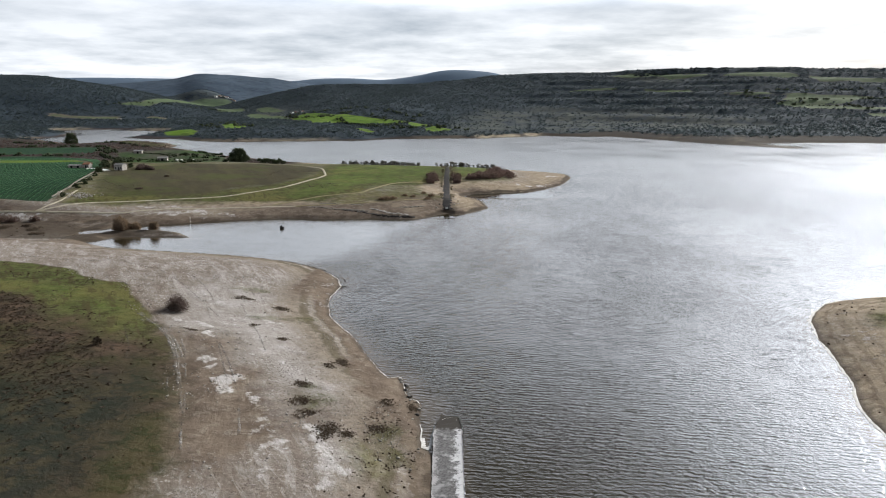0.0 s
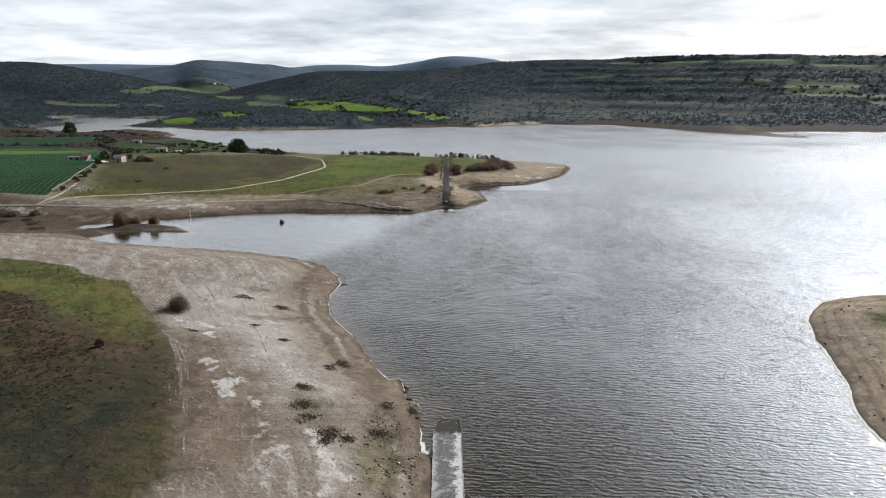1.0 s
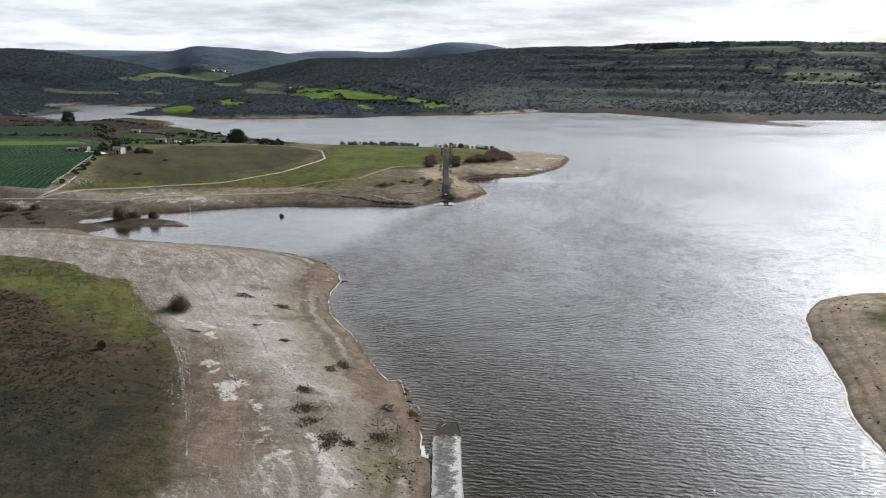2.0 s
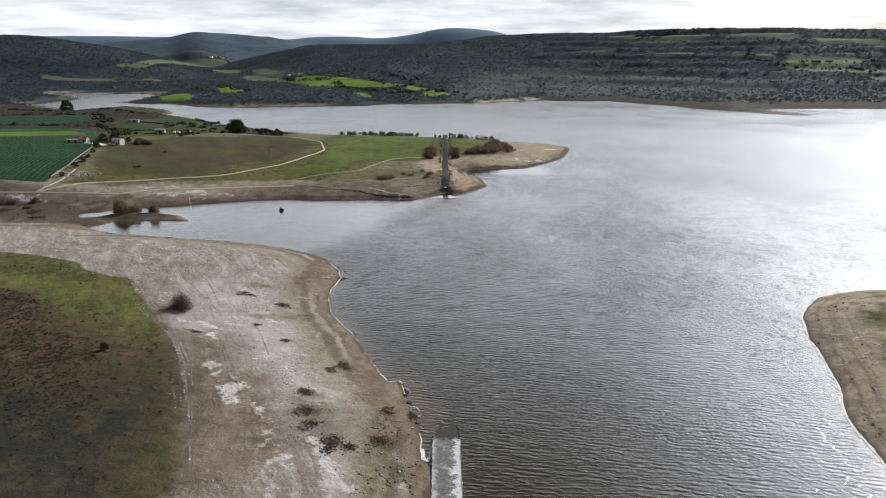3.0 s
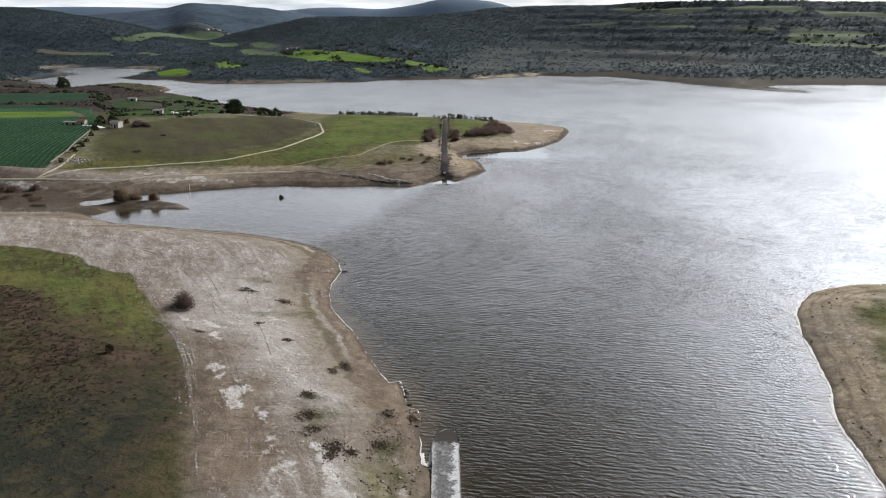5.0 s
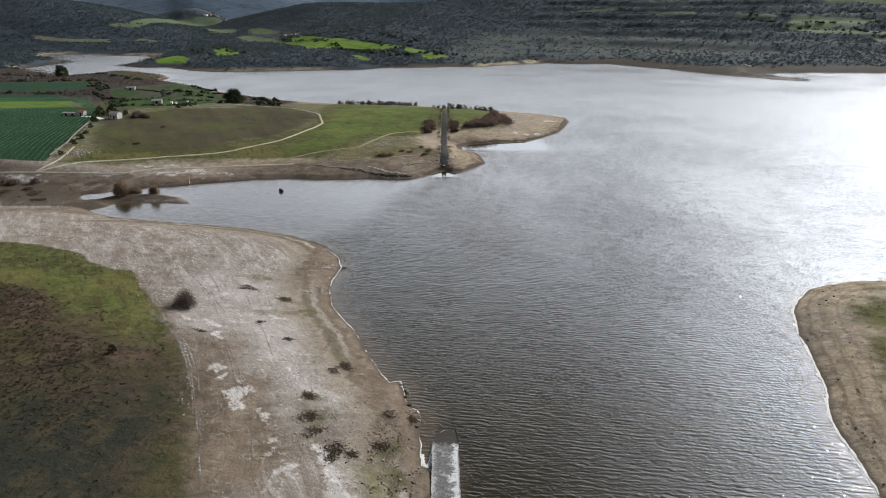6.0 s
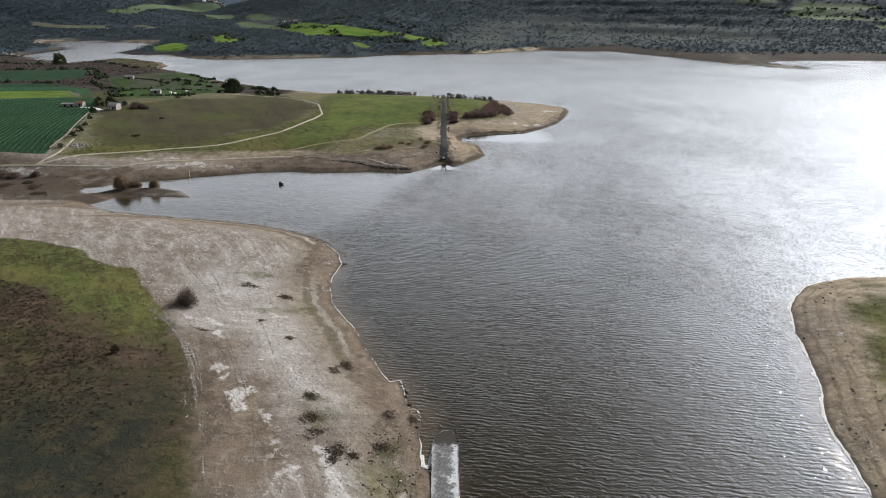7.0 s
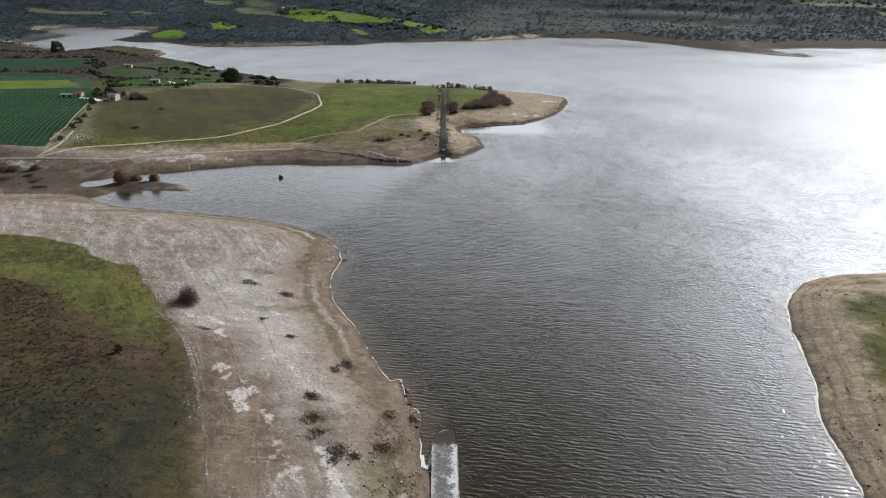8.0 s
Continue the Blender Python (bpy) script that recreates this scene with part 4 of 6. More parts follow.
def sprays(name, x, y, r, squash, count, material, seed, lift=0.25):
    """Many low bushes as one mesh, each a handful of bent leaf sprays."""
    at = np.stack([x, y, np.maximum(height(x, y), 0) + lift * r], 1)
    v, f = tufts(at, np.full(len(r), 0.85), count, 0.66, np.random.default_rng(seed))
    root = np.repeat(at, 4 * count, 0)
    v = root + (v - root) * np.repeat(r, 4 * count)[:, None] * np.array([1.1, 1.1, squash])
    return from_arrays(name, v, f, material)


def stick(bm, a, b, ra, rb, sides=5):
    """A tapered limb from a to b."""
    a, b = Vector(a), Vector(b)
    q = (b - a).to_track_quat("Z", "Y")
    rings = []
    for p, r in ((a, ra), (b, rb)):
        rings.append([bm.verts.new(p + q @ Vector((r * math.cos(6.2832 * k / sides), r * math.sin(6.2832 * k / sides), 0))) for k in range(sides)])
    for k in range(sides):
        bm.faces.new((rings[0][k], rings[0][(k + 1) % sides], rings[1][(k + 1) % sides], rings[1][k]))
    bm.faces.new(rings[1])


def leafy_tree(name, x, y, high, wide, seed, material, label, category="tree", group="", bunches=26, leaves=60, low=0.0, leaf=0.045):
    rnd = np.random.default_rng(seed)
    ob = empty(name, pose(x, y, ground_z(x, y) - 0.1))
    tagged(ob, label, category, group)
    bm = bmesh.new()
    fork = high * 0.32
    stick(bm, (0, 0, -0.3), (0.1, 0, fork), high * 0.045, high * 0.03, 8)
    trunk = part("trunk", bm, M_BARK, ob)
    tips, radii = [], []
    for k in range(bunches):
        u = rnd.uniform(0, 6.2832)
        e = rnd.uniform(low, 1.0)
        rr = wide * 0.5 * math.sqrt(rnd.uniform(0.05, 1.0)) * (1 - 0.55 * e * e)
        tip = (rr * math.cos(u), rr * math.sin(u), high * (0.30 + 0.58 * e))
        tips.append(tip)
        radii.append(wide * rnd.uniform(0.10, 0.17))
        if k < 9 and high > 9:
            bm = bmesh.new()
            knee = (tip[0] * 0.45, tip[1] * 0.45, (fork + max(tip[2], fork)) * 0.5)
            stick(bm, (0.1, 0, fork * rnd.uniform(0.75, 1.0)), knee, high * 0.016, high * 0.011, 6)
            stick(bm, knee, tip, high * 0.011, high * 0.004, 5)
            part("limb", bm, M_BARK, trunk)
    v, f = tufts(tips, radii, leaves, wide * leaf, rnd)
    from_arrays("crown", v, f, material, ob)
    return ob


def twiggy_bush(name, x, y, high, wide, seed, material, label, group="", twigs=400, thick=0.035, category="bush"):
    """A bare shrub: stems that fan out from the root under a rounded dome of fine twigs."""
    rnd = np.random.default_rng(seed)
    ob = empty(name, pose(x, y, ground_z(x, y) - 0.05))
    tagged(ob, label, category, group)
    lobes = [(rnd.normal(0, wide * 0.16), rnd.normal(0, wide * 0.16), rnd.uniform(0.65, 1.0)) for _ in range(5)]
    bm = bmesh.new()
    for k in range(26):
        u, e = rnd.uniform(0, 6.2832), rnd.uniform(0.1, 1.0)
        root = Vector((rnd.normal(0, wide * 0.06), rnd.normal(0, wide * 0.06), -0.1))
        tip = Vector((math.cos(u) * wide * 0.42 * e, math.sin(u) * wide * 0.42 * e, high * (0.8 - 0.45 * e * e)))
        mid = root.lerp(tip, 0.5) + Vector((0, 0, high * 0.08))
        stick(bm, root, mid, 0.014 * high, 0.009 * high, 3)
        stick(bm, mid, tip, 0.009 * high, 0.003 * high, 3)
    part("stems", bm, material, ob)
    # fine twigs: slender slivers, thinning towards the outline
    pick = rnd.integers(0, len(lobes), twigs)
    c = np.array(lobes)[pick]
    d = rnd.normal(size=(twigs, 3))
    d[:, 2] = np.abs(d[:, 2])
    d /= np.linalg.norm(d, axis=1)[:, None]
    r = rnd.uniform(0.15, 1.0, twigs) ** 0.6 * c[:, 2]
    p = np.stack([c[:, 0] + d[:, 0] * r * wide * 0.36, c[:, 1] + d[:, 1] * r * wide * 0.36, d[:, 2] * r * high * 0.92], 1)
    a = d * np.array([1.0, 1.0, 1.3]) + rnd.normal(0, 0.45, (twigs, 3))
    a /= np.linalg.norm(a, axis=1)[:, None]
    b = np.cross(a, rnd.normal(size=(twigs, 3)))
    b /= np.linalg.norm(b, axis=1)[:, None] + 1e-9
    ln, th = (high * 0.14 * rnd.uniform(0.6, 1.5, twigs))[:, None], (thick * rnd.uniform(0.6, 1.6, twigs))[:, None]
    v = np.stack([p - a * ln, p + b * th, p + a * ln, p - b * th], 1).reshape(-1, 3)
    from_arrays("crown", v, np.arange(4 * twigs).reshape(-1, 4), material, ob)
    return ob


def ribbon(name, line, width, material, label, category, lift=0.06, step=2.0, kind="structure", ragged=0.15, seed=5):
    """A strip laid along a line over the ground."""
    pts = np.array(line, float)
    seg = np.hypot(*np.diff(pts, axis=0).T)
    at = np.concatenate([[0], np.cumsum(seg)])
    s = np.arange(0, at[-1], step)
    # round the corners
    k = np.stack([np.interp(s, at, pts[:, 0]), np.interp(s, at, pts[:, 1])], 1)
    for _ in range(int(max(1, 8 / step)) * 2):
        k[1:-1] = (k[:-2] + 2 * k[1:-1] + k[2:]) / 4
    t = np.gradient(k, axis=0)
    t /= np.linalg.norm(t, axis=1)[:, None] + 1e-9
    nrm = np.stack([-t[:, 1], t[:, 0]], 1)
    rnd = np.random.default_rng(seed)
    cols = 5
    if isinstance(width, tuple):
        width = np.linspace(width[0], width[1], len(k))
    xs, ys = np.zeros((len(k), cols)), np.zeros((len(k), cols))
    for c in range(cols):
        off = (c / (cols - 1) - 0.5) * width
        if c in (0, cols - 1):
            off = off * (1 + rnd.uniform(-ragged, ragged, len(k)) * 2)
        xs[:, c], ys[:, c] = k[:, 0] + nrm[:, 0] * off, k[:, 1] + nrm[:, 1] * off
    zs = np.maximum(height(xs, ys), 0.0) + lift
    zs[:, 0] -= lift * 1.5
    zs[:, -1] -= lift * 1.5
    ob = sheet(name, xs, ys, zs, material)
    return tagged(ob, label, category, kind=kind)


# ---- woodland and scrub on the far hills ----
def scatter(count, x0, x1, y0, y1):
    return rng.uniform(x0, x1, count), rng.uniform(y0, y1, count)


def fields_mask(x, y):
    m = np.zeros(x.shape, bool)
    for outline in LUSH + PALE + GREY_FIELD:
        m |= inside(outline, x, y) + 6 * fbm(x, y, 40, 2, 71) > 0
    return m


def slope_mask(x, y):
    m = np.zeros(x.shape)
    for outline in OPEN_SLOPE:
        m = np.maximum(m, ss(-45, 35, inside(outline, x, y) + 45 * fbm(x, y, 70, 4, 76)))
    return m


sx, sy = scatter(240000, -1900, 1900, 1040, 2650)
sd, _ = shore(sx, sy)
keep = (np.abs(sx) < 0.70 * sy) & (sd > 14 + 22 * ss(200, 320, sx) + 16 * fbm(sx, sy, 60, 3, 91)) & ~fields_mask(sx, sy)
open_here = slope_mask(sx, sy)
thick = (0.86 + 0.5 * fbm(sx, sy, 130, 4, 93)) * (1 - 0.62 * open_here)
keep &= rng.uniform(0, 1, len(sx)) < thick
sx, sy, open_here = sx[keep][:105000], sy[keep][:105000], open_here[keep][:105000]
big = rng.uniform(0, 1, len(sx)) ** 2.5
sr = (1.3 + 2.1 * big) * (1 - 0.15 * open_here)
scrub = sprays("woodland", sx, sy, sr, 0.8, 6, M_HAZY_SCRUB, 77)
tagged(scrub, "dark evergreen scrub and oaks covering the hills, leaves tinted with haze", "woodland", kind="stuff")

# old oaks along the plateau's edge
kx = rng.uniform(0.262, 0.72, 420)
ky = rng.uniform(1840, 1930, 420)
kx = kx * ky
tagged(thicket("ridge_oaks", kx, ky, rng.uniform(3.0, 6.5, 420), M_HAZY_SCRUB, 4), "row of dark oaks along the plateau's edge", "woodland", kind="stuff")
# ---- roads and tracks ----
def snap_to_water(p):
    """Moves points onto the water's edge."""
    p = np.array(p, float)
    for _ in range(8):
        d = shore(p[:, 0], p[:, 1])[0]
        gx_ = (shore(p[:, 0] + 0.3, p[:, 1])[0] - d) / 0.3
        gy_ = (shore(p[:, 0], p[:, 1] + 0.3)[0] - d) / 0.3
        m = np.maximum(gx_ ** 2 + gy_ ** 2, 0.2)
        p[:, 0] -= 0.7 * d * gx_ / m
        p[:, 1] -= 0.7 * d * gy_ / m
    return p


def resample(line, step):
    pts = np.array(line, float)
    at = np.concatenate([[0], np.cumsum(np.hypot(*np.diff(pts, axis=0).T))])
    s = np.arange(0, at[-1], step)
    return np.stack([np.interp(s, at, pts[:, 0]), np.interp(s, at, pts[:, 1])], 1)


def white_rim_line(name, line, wide, seed, label):
    """A broken white rim at the water's edge, for foam and for painted glint."""
    rnd = np.random.default_rng(seed)
    p = snap_to_water(resample(line, 0.6))
    t = np.gradient(p, axis=0)
    t /= np.linalg.norm(t, axis=1)[:, None] + 1e-9
    nrm = np.stack([-t[:, 1], t[:, 0]], 1)
    s = np.arange(len(p)) * 0.6
    w = wide * np.clip(0.62 + 1.0 * fbm(s, s * 0 + seed, 5.0, 3, seed), 0.0, 2.0)
    bm = bmesh.new()
    rows = []
    for k in range(len(p)):
        a = p[k] - nrm[k] * w[k] * rnd.uniform(0.3, 0.7)
        b = p[k] + nrm[k] * w[k] * rnd.uniform(0.3, 0.7)
        c = (a + b) / 2
        rows.append([bm.verts.new((a[0], a[1], 0.05)), bm.verts.new((c[0], c[1], 0.06 + 0.06 * w[k])), bm.verts.new((b[0], b[1], 0.05))])
    for k in range(len(p) - 1):
        if min(w[k], w[k + 1]) < 0.16 * wide:
            continue
        for j in range(2):
            bm.faces.new((rows[k][j], rows[k][j + 1], rows[k + 1][j + 1], rows[k + 1][j]))
    ob = part(name, bm, M_FOAM_GLINT)
    return tagged(ob, label, "foam", kind="stuff")


white_rim_line("shore_foam_glint", NEAR_BANK[5:23], 0.42, 3, "thin white foam along the silt shore")
# wider here: sun glint on the water, painted as a white strip
white_rim_line("shore_foam_glint", RIGHT_BANK[5:18], 1.15, 8, "white rim of foam and painted sun glint along the sandy bank")


def concrete_material():
    n = Nodes("salt_stained_concrete")
    v, w = n.noise(2.4, 6, 0.65), n.noise(0.5, 6, 0.7)
    col = n.mix(n.step(0.35, 0.6, w), (0.066, 0.064, 0.064), (0.140, 0.138, 0.138))
    col = n.mix(n.math("MULTIPLY", n.step(0.50, 0.66, v), 0.55), col, (0.36, 0.355, 0.36))
    xyz = n.add("ShaderNodeSeparateXYZ", Vector=n.tree.nodes.new("ShaderNodeNewGeometry").outputs["Position"]).outputs
    # salt has dried along the slab's windward edge, and in patches elsewhere
    edge = n.math("ADD", xyz["X"], n.math("ADD", n.math("MULTIPLY", n.math("SUBTRACT", v, 0.5), 5.0), n.math("MULTIPLY", n.math("SUBTRACT", w, 0.5), 3.0)))
    col = n.mix(n.math("MULTIPLY", n.step(1.7, 2.7, edge), 0.85), col, n.mix(w, (0.40, 0.40, 0.41), (0.58, 0.58, 0.59)))
    col = n.mix(n.math("MULTIPLY", n.step(-1.1, -1.7, edge), 0.6), col, (0.44, 0.43, 0.43))
    damp = n.step(0.33, 0.27, n.math("ADD", xyz["Z"], n.math("MULTIPLY", n.math("SUBTRACT", w, 0.5), 0.22)))
    col = n.mix(damp, col, (0.036, 0.032, 0.027))
    n.bump(n.math("ADD", w, v), 0.05)
    return n.done(col, n.math("SUBTRACT", 0.9, n.math("MULTIPLY", damp, 0.15)))


M_CONCRETE = concrete_material()


def causeway():
    """The old road that runs down into the lake: a concrete slab with raised edges and a broken end."""
    bm = bmesh.new()
    rnd = np.random.default_rng(12)
    ys = np.arange(20, 127.6, 0.6)
    offs = [-2.75, -2.6, -2.58, -2.1, -1.2, 0, 1.2, 2.1, 2.58, 2.6, 2.75]
    rows = []
    for y in ys:
        end = max(0.0, (y - 119.6) / 7.6)
        top = 0.46 - 0.43 * end ** 0.7
        half = 1 - 0.35 * end ** 2.2
        line = []
        for j, o in enumerate(offs):
            edge = j in (0, 1, 9, 10)
            low = j in (0, 10)
            z = -1.6 if low else top + (0.10 if j in (1, 9) else 0) + rnd.normal(0, 0.018)
            x = 0.85 + o * half + (rnd.normal(0, 0.05) if edge else 0) + 0.35 * end
            line.append(bm.verts.new((x, y, z)))
        rows.append(line)
    for a, b in zip(rows, rows[1:]):
        for j in range(len(offs) - 1):
            bm.faces.new((a[j], a[j + 1], b[j + 1], b[j]))
    bm.faces.new(rows[-1])
    ob = part("old_road", bm, M_CONCRETE)
    return tagged(ob, "grey salt-stained concrete road running down into the water", "road", kind="structure")


causeway()
# foam in the corner between the slab and the bank, and round its drowned end
bm = bmesh.new()
rnd = np.random.default_rng(21)
for line, wide in (([(-3.7, 118.5), (-3.4, 115.2), (-2.7, 114.3), (-2.1, 116.0), (-1.95, 119.0)], 1.0), ([(-1.95, 119.0), (-1.7, 122.6), (-0.9, 125.2), (0.6, 126.9), (2.2, 127.0), (3.0, 125.4)], 0.28)):
    pts = resample(line, 0.25)
    last = None
    for k, (x, y) in enumerate(pts):
        w = wide * rnd.uniform(0.35, 0.8)
        t = pts[min(k + 1, len(pts) - 1)] - pts[max(k - 1, 0)]
        t = t / (np.hypot(*t) + 1e-9)
        row = [bm.verts.new((x - t[1] * s * w, y + t[0] * s * w, 0.015 + (0.05 if s == 0 else 0))) for s in (-0.6, 0, 0.6)]
        if last:
            for j in range(2):
                bm.faces.new((last[j], last[j + 1], row[j + 1], row[j]))
        last = row
tagged(part("shore_foam_glint", bm, M_FOAM_GLINT), "white foam washed up beside the concrete road", "foam", kind="stuff")

ribbon("road", [(2.2, 380), (2.1, 446), (2.3, 487), (3.2, 531), (3.4, 568)], (5.8, 3.4), M_ASPHALT, "worn dark asphalt of the drowned road", "road", 0.22, 1.2, ragged=0.22)
ribbon("dirt_track", [(-330, 341), (-260, 344), (-219.9, 348.1), (-204, 350.4), (-185.6, 352.2), (-158, 354), (-152, 360), (-133, 364), (-100.4, 373.4), (-78, 377)], 1.9,
       M_TRACK, "pale dry dirt track along the shore", "track", 0.22)
ribbon("dirt_track", [(-204, 350.4), (-195.7, 356), (-187.6, 367), (-161.6, 376.6), (-135, 387.7), (-121.5, 394.5), (-96.5, 424.7), (-84, 468.8), (-81, 490.8), (-91, 535.6), (-111, 568), (-127, 583), (-165, 596), (-190, 622), (-196, 650)], 1.9,
       M_TRACK, "pale dirt track curving through the meadows", "track", 0.24)
ribbon("dirt_track", [(-204, 350.4), (-199.8, 358), (-199.5, 369.8), (-203, 392)], 1.4, M_TRACK, "pale dirt track beside the vegetable field", "track", 0.22)
M_FAINT = plain_material("worn_turf_path", (0.22, 0.19, 0.11), (0.15, 0.135, 0.07), 2.5, 0.95, 0.05)
ribbon("foot_path", [(-92, 378), (-71, 397), (-47, 408), (-37, 443), (-31, 460), (-20, 468), (-8, 471)], 2.0, M_FAINT, "faint worn path across the meadow", "path", 0.16)


ribbon("foot_path", [(-80, 376.7), (-62, 379), (-40, 384), (-22, 391), (-9, 398)], 1.6, M_FAINT, "faint worn path on the bare shore", "path", 0.16)


def rut_material(share=0.68):
    """Pale crushed silt that breaks up into nothing."""
    n = Nodes("crushed_silt")
    n.done(n.mix(n.noise(0.8, 4), (0.30, 0.28, 0.255), (0.40, 0.375, 0.35)), 0.95)
    clear = n.add("ShaderNodeBsdfTransparent")
    both = n.add("ShaderNodeMixShader", Fac=n.math("MULTIPLY", n.step(0.40, 0.62, n.noise(0.7, 8, 0.8)), n.math("MULTIPLY", n.step(0.36, 0.60, n.noise(9, 3)), share)))
    n.tree.links.new(clear.outputs[0], both.inputs[1])
    n.tree.links.new(n.bsdf.outputs[0], both.inputs[2])
    n.tree.links.new(both.outputs[0], n.out.inputs["Surface"])
    return n.mat


M_RUT, M_TRAIL = rut_material(), rut_material(0.36)
RUTS = [([(-81.1, 176.7), (-74.8, 170.2), (-68.8, 163.8), (-63.1, 155.4), (-57.8, 145.7), (-55.2, 140.4)], 0.75),
        ([(-78.8, 175.7), (-69.6, 166.0), (-63.1, 157.4), (-56.5, 145.7), (-53, 136)], 0.7),
        ([(-75.5, 168.2), (-71.4, 167.0), (-66.7, 161.7), (-61.2, 153.1), (-56.7, 143.5), (-51.7, 130.9), (-46.8, 118.2), (-41.1, 102.0)], 0.55),
        ([(-77, 173), (-70, 165), (-64.2, 157), (-59, 147), (-54.5, 137), (-50.2, 126)], 0.6),
        ([(-62.8, 160.6), (-56.2, 146.6), (-50.5, 130.9), (-46.3, 118.2), (-42, 104)], 0.45),
        ([(-79.7, 216.7), (-72, 206), (-66.1, 195.1), (-60, 182)], 0.4), ([(-56.6, 190.6), (-51, 178), (-45.0, 165.0), (-40, 152)], 0.4),
        ([(-53.3, 159.2), (-45.3, 142.2), (-38.2, 124.1), (-34.0, 109.2)], 0.45), ([(-66, 190), (-58.5, 171), (-50.5, 152), (-44, 135), (-38.6, 120)], 0.4),
        ([(-110, 236), (-92, 222), (-78, 205), (-66, 188), (-58, 176)], 0.35), ([(-116, 234.8), (-130.9, 237.1), (-152.1, 246.6)], 0.5)]
for k, (line, wide) in enumerate(RUTS):
    ribbon("tyre_rut", line, wide, M_RUT, "pale tyre rut pressed into the silt", "tyre rut", 0.07, 0.8, "stuff", 0.5, 50 + k)
for k, line in enumerate([[(-104.1, 201.5), (-99.5, 196.1), (-93.9, 190.7), (-85.9, 184.2)], [(-94.3, 184.4), (-88.9, 179), (-84.5, 174.7)], [(-76.6, 163), (-72.9, 155.6), (-69, 148.2), (-66, 139.6)],
                          [(-77.3, 152.5), (-74, 149.5), (-71.6, 147.2)], [(-86.8, 154.8), (-84, 149), (-81.4, 143.1)], [(-54.8, 133), (-53.2, 128.5), (-51.7, 123.6)], [(-99, 207), (-91, 199), (-86, 192.5)]]):
    ribbon("animal_trail", line, 0.26, M_TRAIL, "thin pale animal trail across the grass", "trail", 0.07, 0.8, "stuff", 0.5, 70 + k)


# ---- plants ----
leafy_tree("oak_tree", -178, 622, 12.0, 15.0, 101, M_TREE, "broad dark green oak tree at the meadow's edge", bunches=60, leaves=80, low=-0.32)
leafy_tree("oak_tree", -470, 905, 14.0, 15.0, 102, M_TREE, "broad dark oak tree beside the western water", bunches=50, leaves=70, low=-0.3)
for k, (x, y, h, w) in enumerate([(-151, 606, 4.0, 6), (-146, 612, 4.8, 7), (-141, 604, 3.4, 5), (-155, 612, 3.0, 5), (-137, 610, 2.8, 5)]):
    leafy_tree("round_bush", x, y, h, w, 110 + k, M_TREE, "dark evergreen bush in the meadow", "bush", "bushes by the oak", 18, 45, -0.5, 0.08)
hedge = []
hr = np.random.default_rng(5)
for x0, x1, y0, y1, count in ((-94, -20, 656, 645, 34), (-6, 28, 606, 604, 11), (30, 44, 604, 590, 6)):
    for k in range(count):
        u = (k + hr.uniform(0, 0.9)) / count
        hedge.append((x0 + (x1 - x0) * u, y0 + (y1 - y0) * u + hr.uniform(-4, 3), hr.uniform(2.4, 4.8)))
for k, (x, y, h) in enumerate(hedge):
    leafy_tree("shore_tree", x, y, h, h * hr.uniform(0.75, 1.15), 130 + k, M_HEDGE, "small grey-green tree on the peninsula's back shore", "tree", "row of shore trees", 16, 40, -0.5, 0.10)
for k, (x, y, h, w) in enumerate([(-8.5, 470, 4.4, 8), (-8, 480, 4.8, 9), (-7.5, 490, 4.6, 8), (-8, 500, 4.0, 7), (9, 488, 4.4, 8), (9.5, 497, 4.0, 7.5), (9.5, 479, 3.4, 6),
                                  (20, 494, 4.4, 10), (25, 498, 4.8, 11), (31, 500, 4.6, 11), (36, 505, 4.4, 11), (41, 516, 5.0, 12), (44, 528, 5.2, 13), (46, 542, 5.0, 13), (40, 548, 4.6, 12),
                                  (37, 532, 4.6, 12), (49, 520, 4.4, 11), (43, 560, 4.4, 12), (34, 516, 4.2, 11), (28, 508, 4.2, 10)]):
    twiggy_bush("tamarisk_bush", x, y, h, w, 200 + k, M_PURPLE, "dark purple-brown leafless tamarisk bush", "tamarisk thicket", 900, 0.16)
for k, (x, y, h, w) in enumerate([(-34, 389, 2.4, 4), (-31, 390, 2.8, 4.5), (-27.5, 391, 2.6, 4.5), (-22, 402, 1.6, 4), (-17, 401, 1.6, 4), (-9, 397, 2.0, 4), (-7, 404, 2.2, 4), (-11, 412, 2.0, 5)]):
    twiggy_bush("dry_bush", x, y, h, w, 230 + k, M_BROWN, "low brown dry bush on bare earth", "dry bushes", 520, 0.09)
twiggy_bush("pond_bush", -147.5, 321, 7.0, 9.5, 241, M_BROWN, "large reddish brown leafless bush on the spit", "", 2600, 0.13)
twiggy_bush("pond_bush", -142.5, 322, 4.5, 6.0, 242, M_BROWN, "reddish brown leafless bush on the spit", "", 1300, 0.12)
twiggy_bush("pond_bush", -133, 321, 4.6, 5.0, 243, M_BROWN, "small reddish brown leafless bush on the spit", "", 1300, 0.10)
for k, (x, y, h, w) in enumerate([(-207, 338, 4.0, 10), (-214, 338, 3.6, 9), (-199, 341, 3.2, 6), (-226, 336, 3.4, 10), (-196, 330, 1.6, 7), (-189, 322, 1.6, 8), (-205, 322, 1.8, 9), (-240, 332, 3.2, 9), (-182, 312, 1.4, 8)]):
    twiggy_bush("flats_bush", x, y, h, w, 250 + k, M_PURPLE if k < 4 else M_WEED, "dark brown leafless bush on the mud flats", "bushes on the mud flats", 700, 0.10)
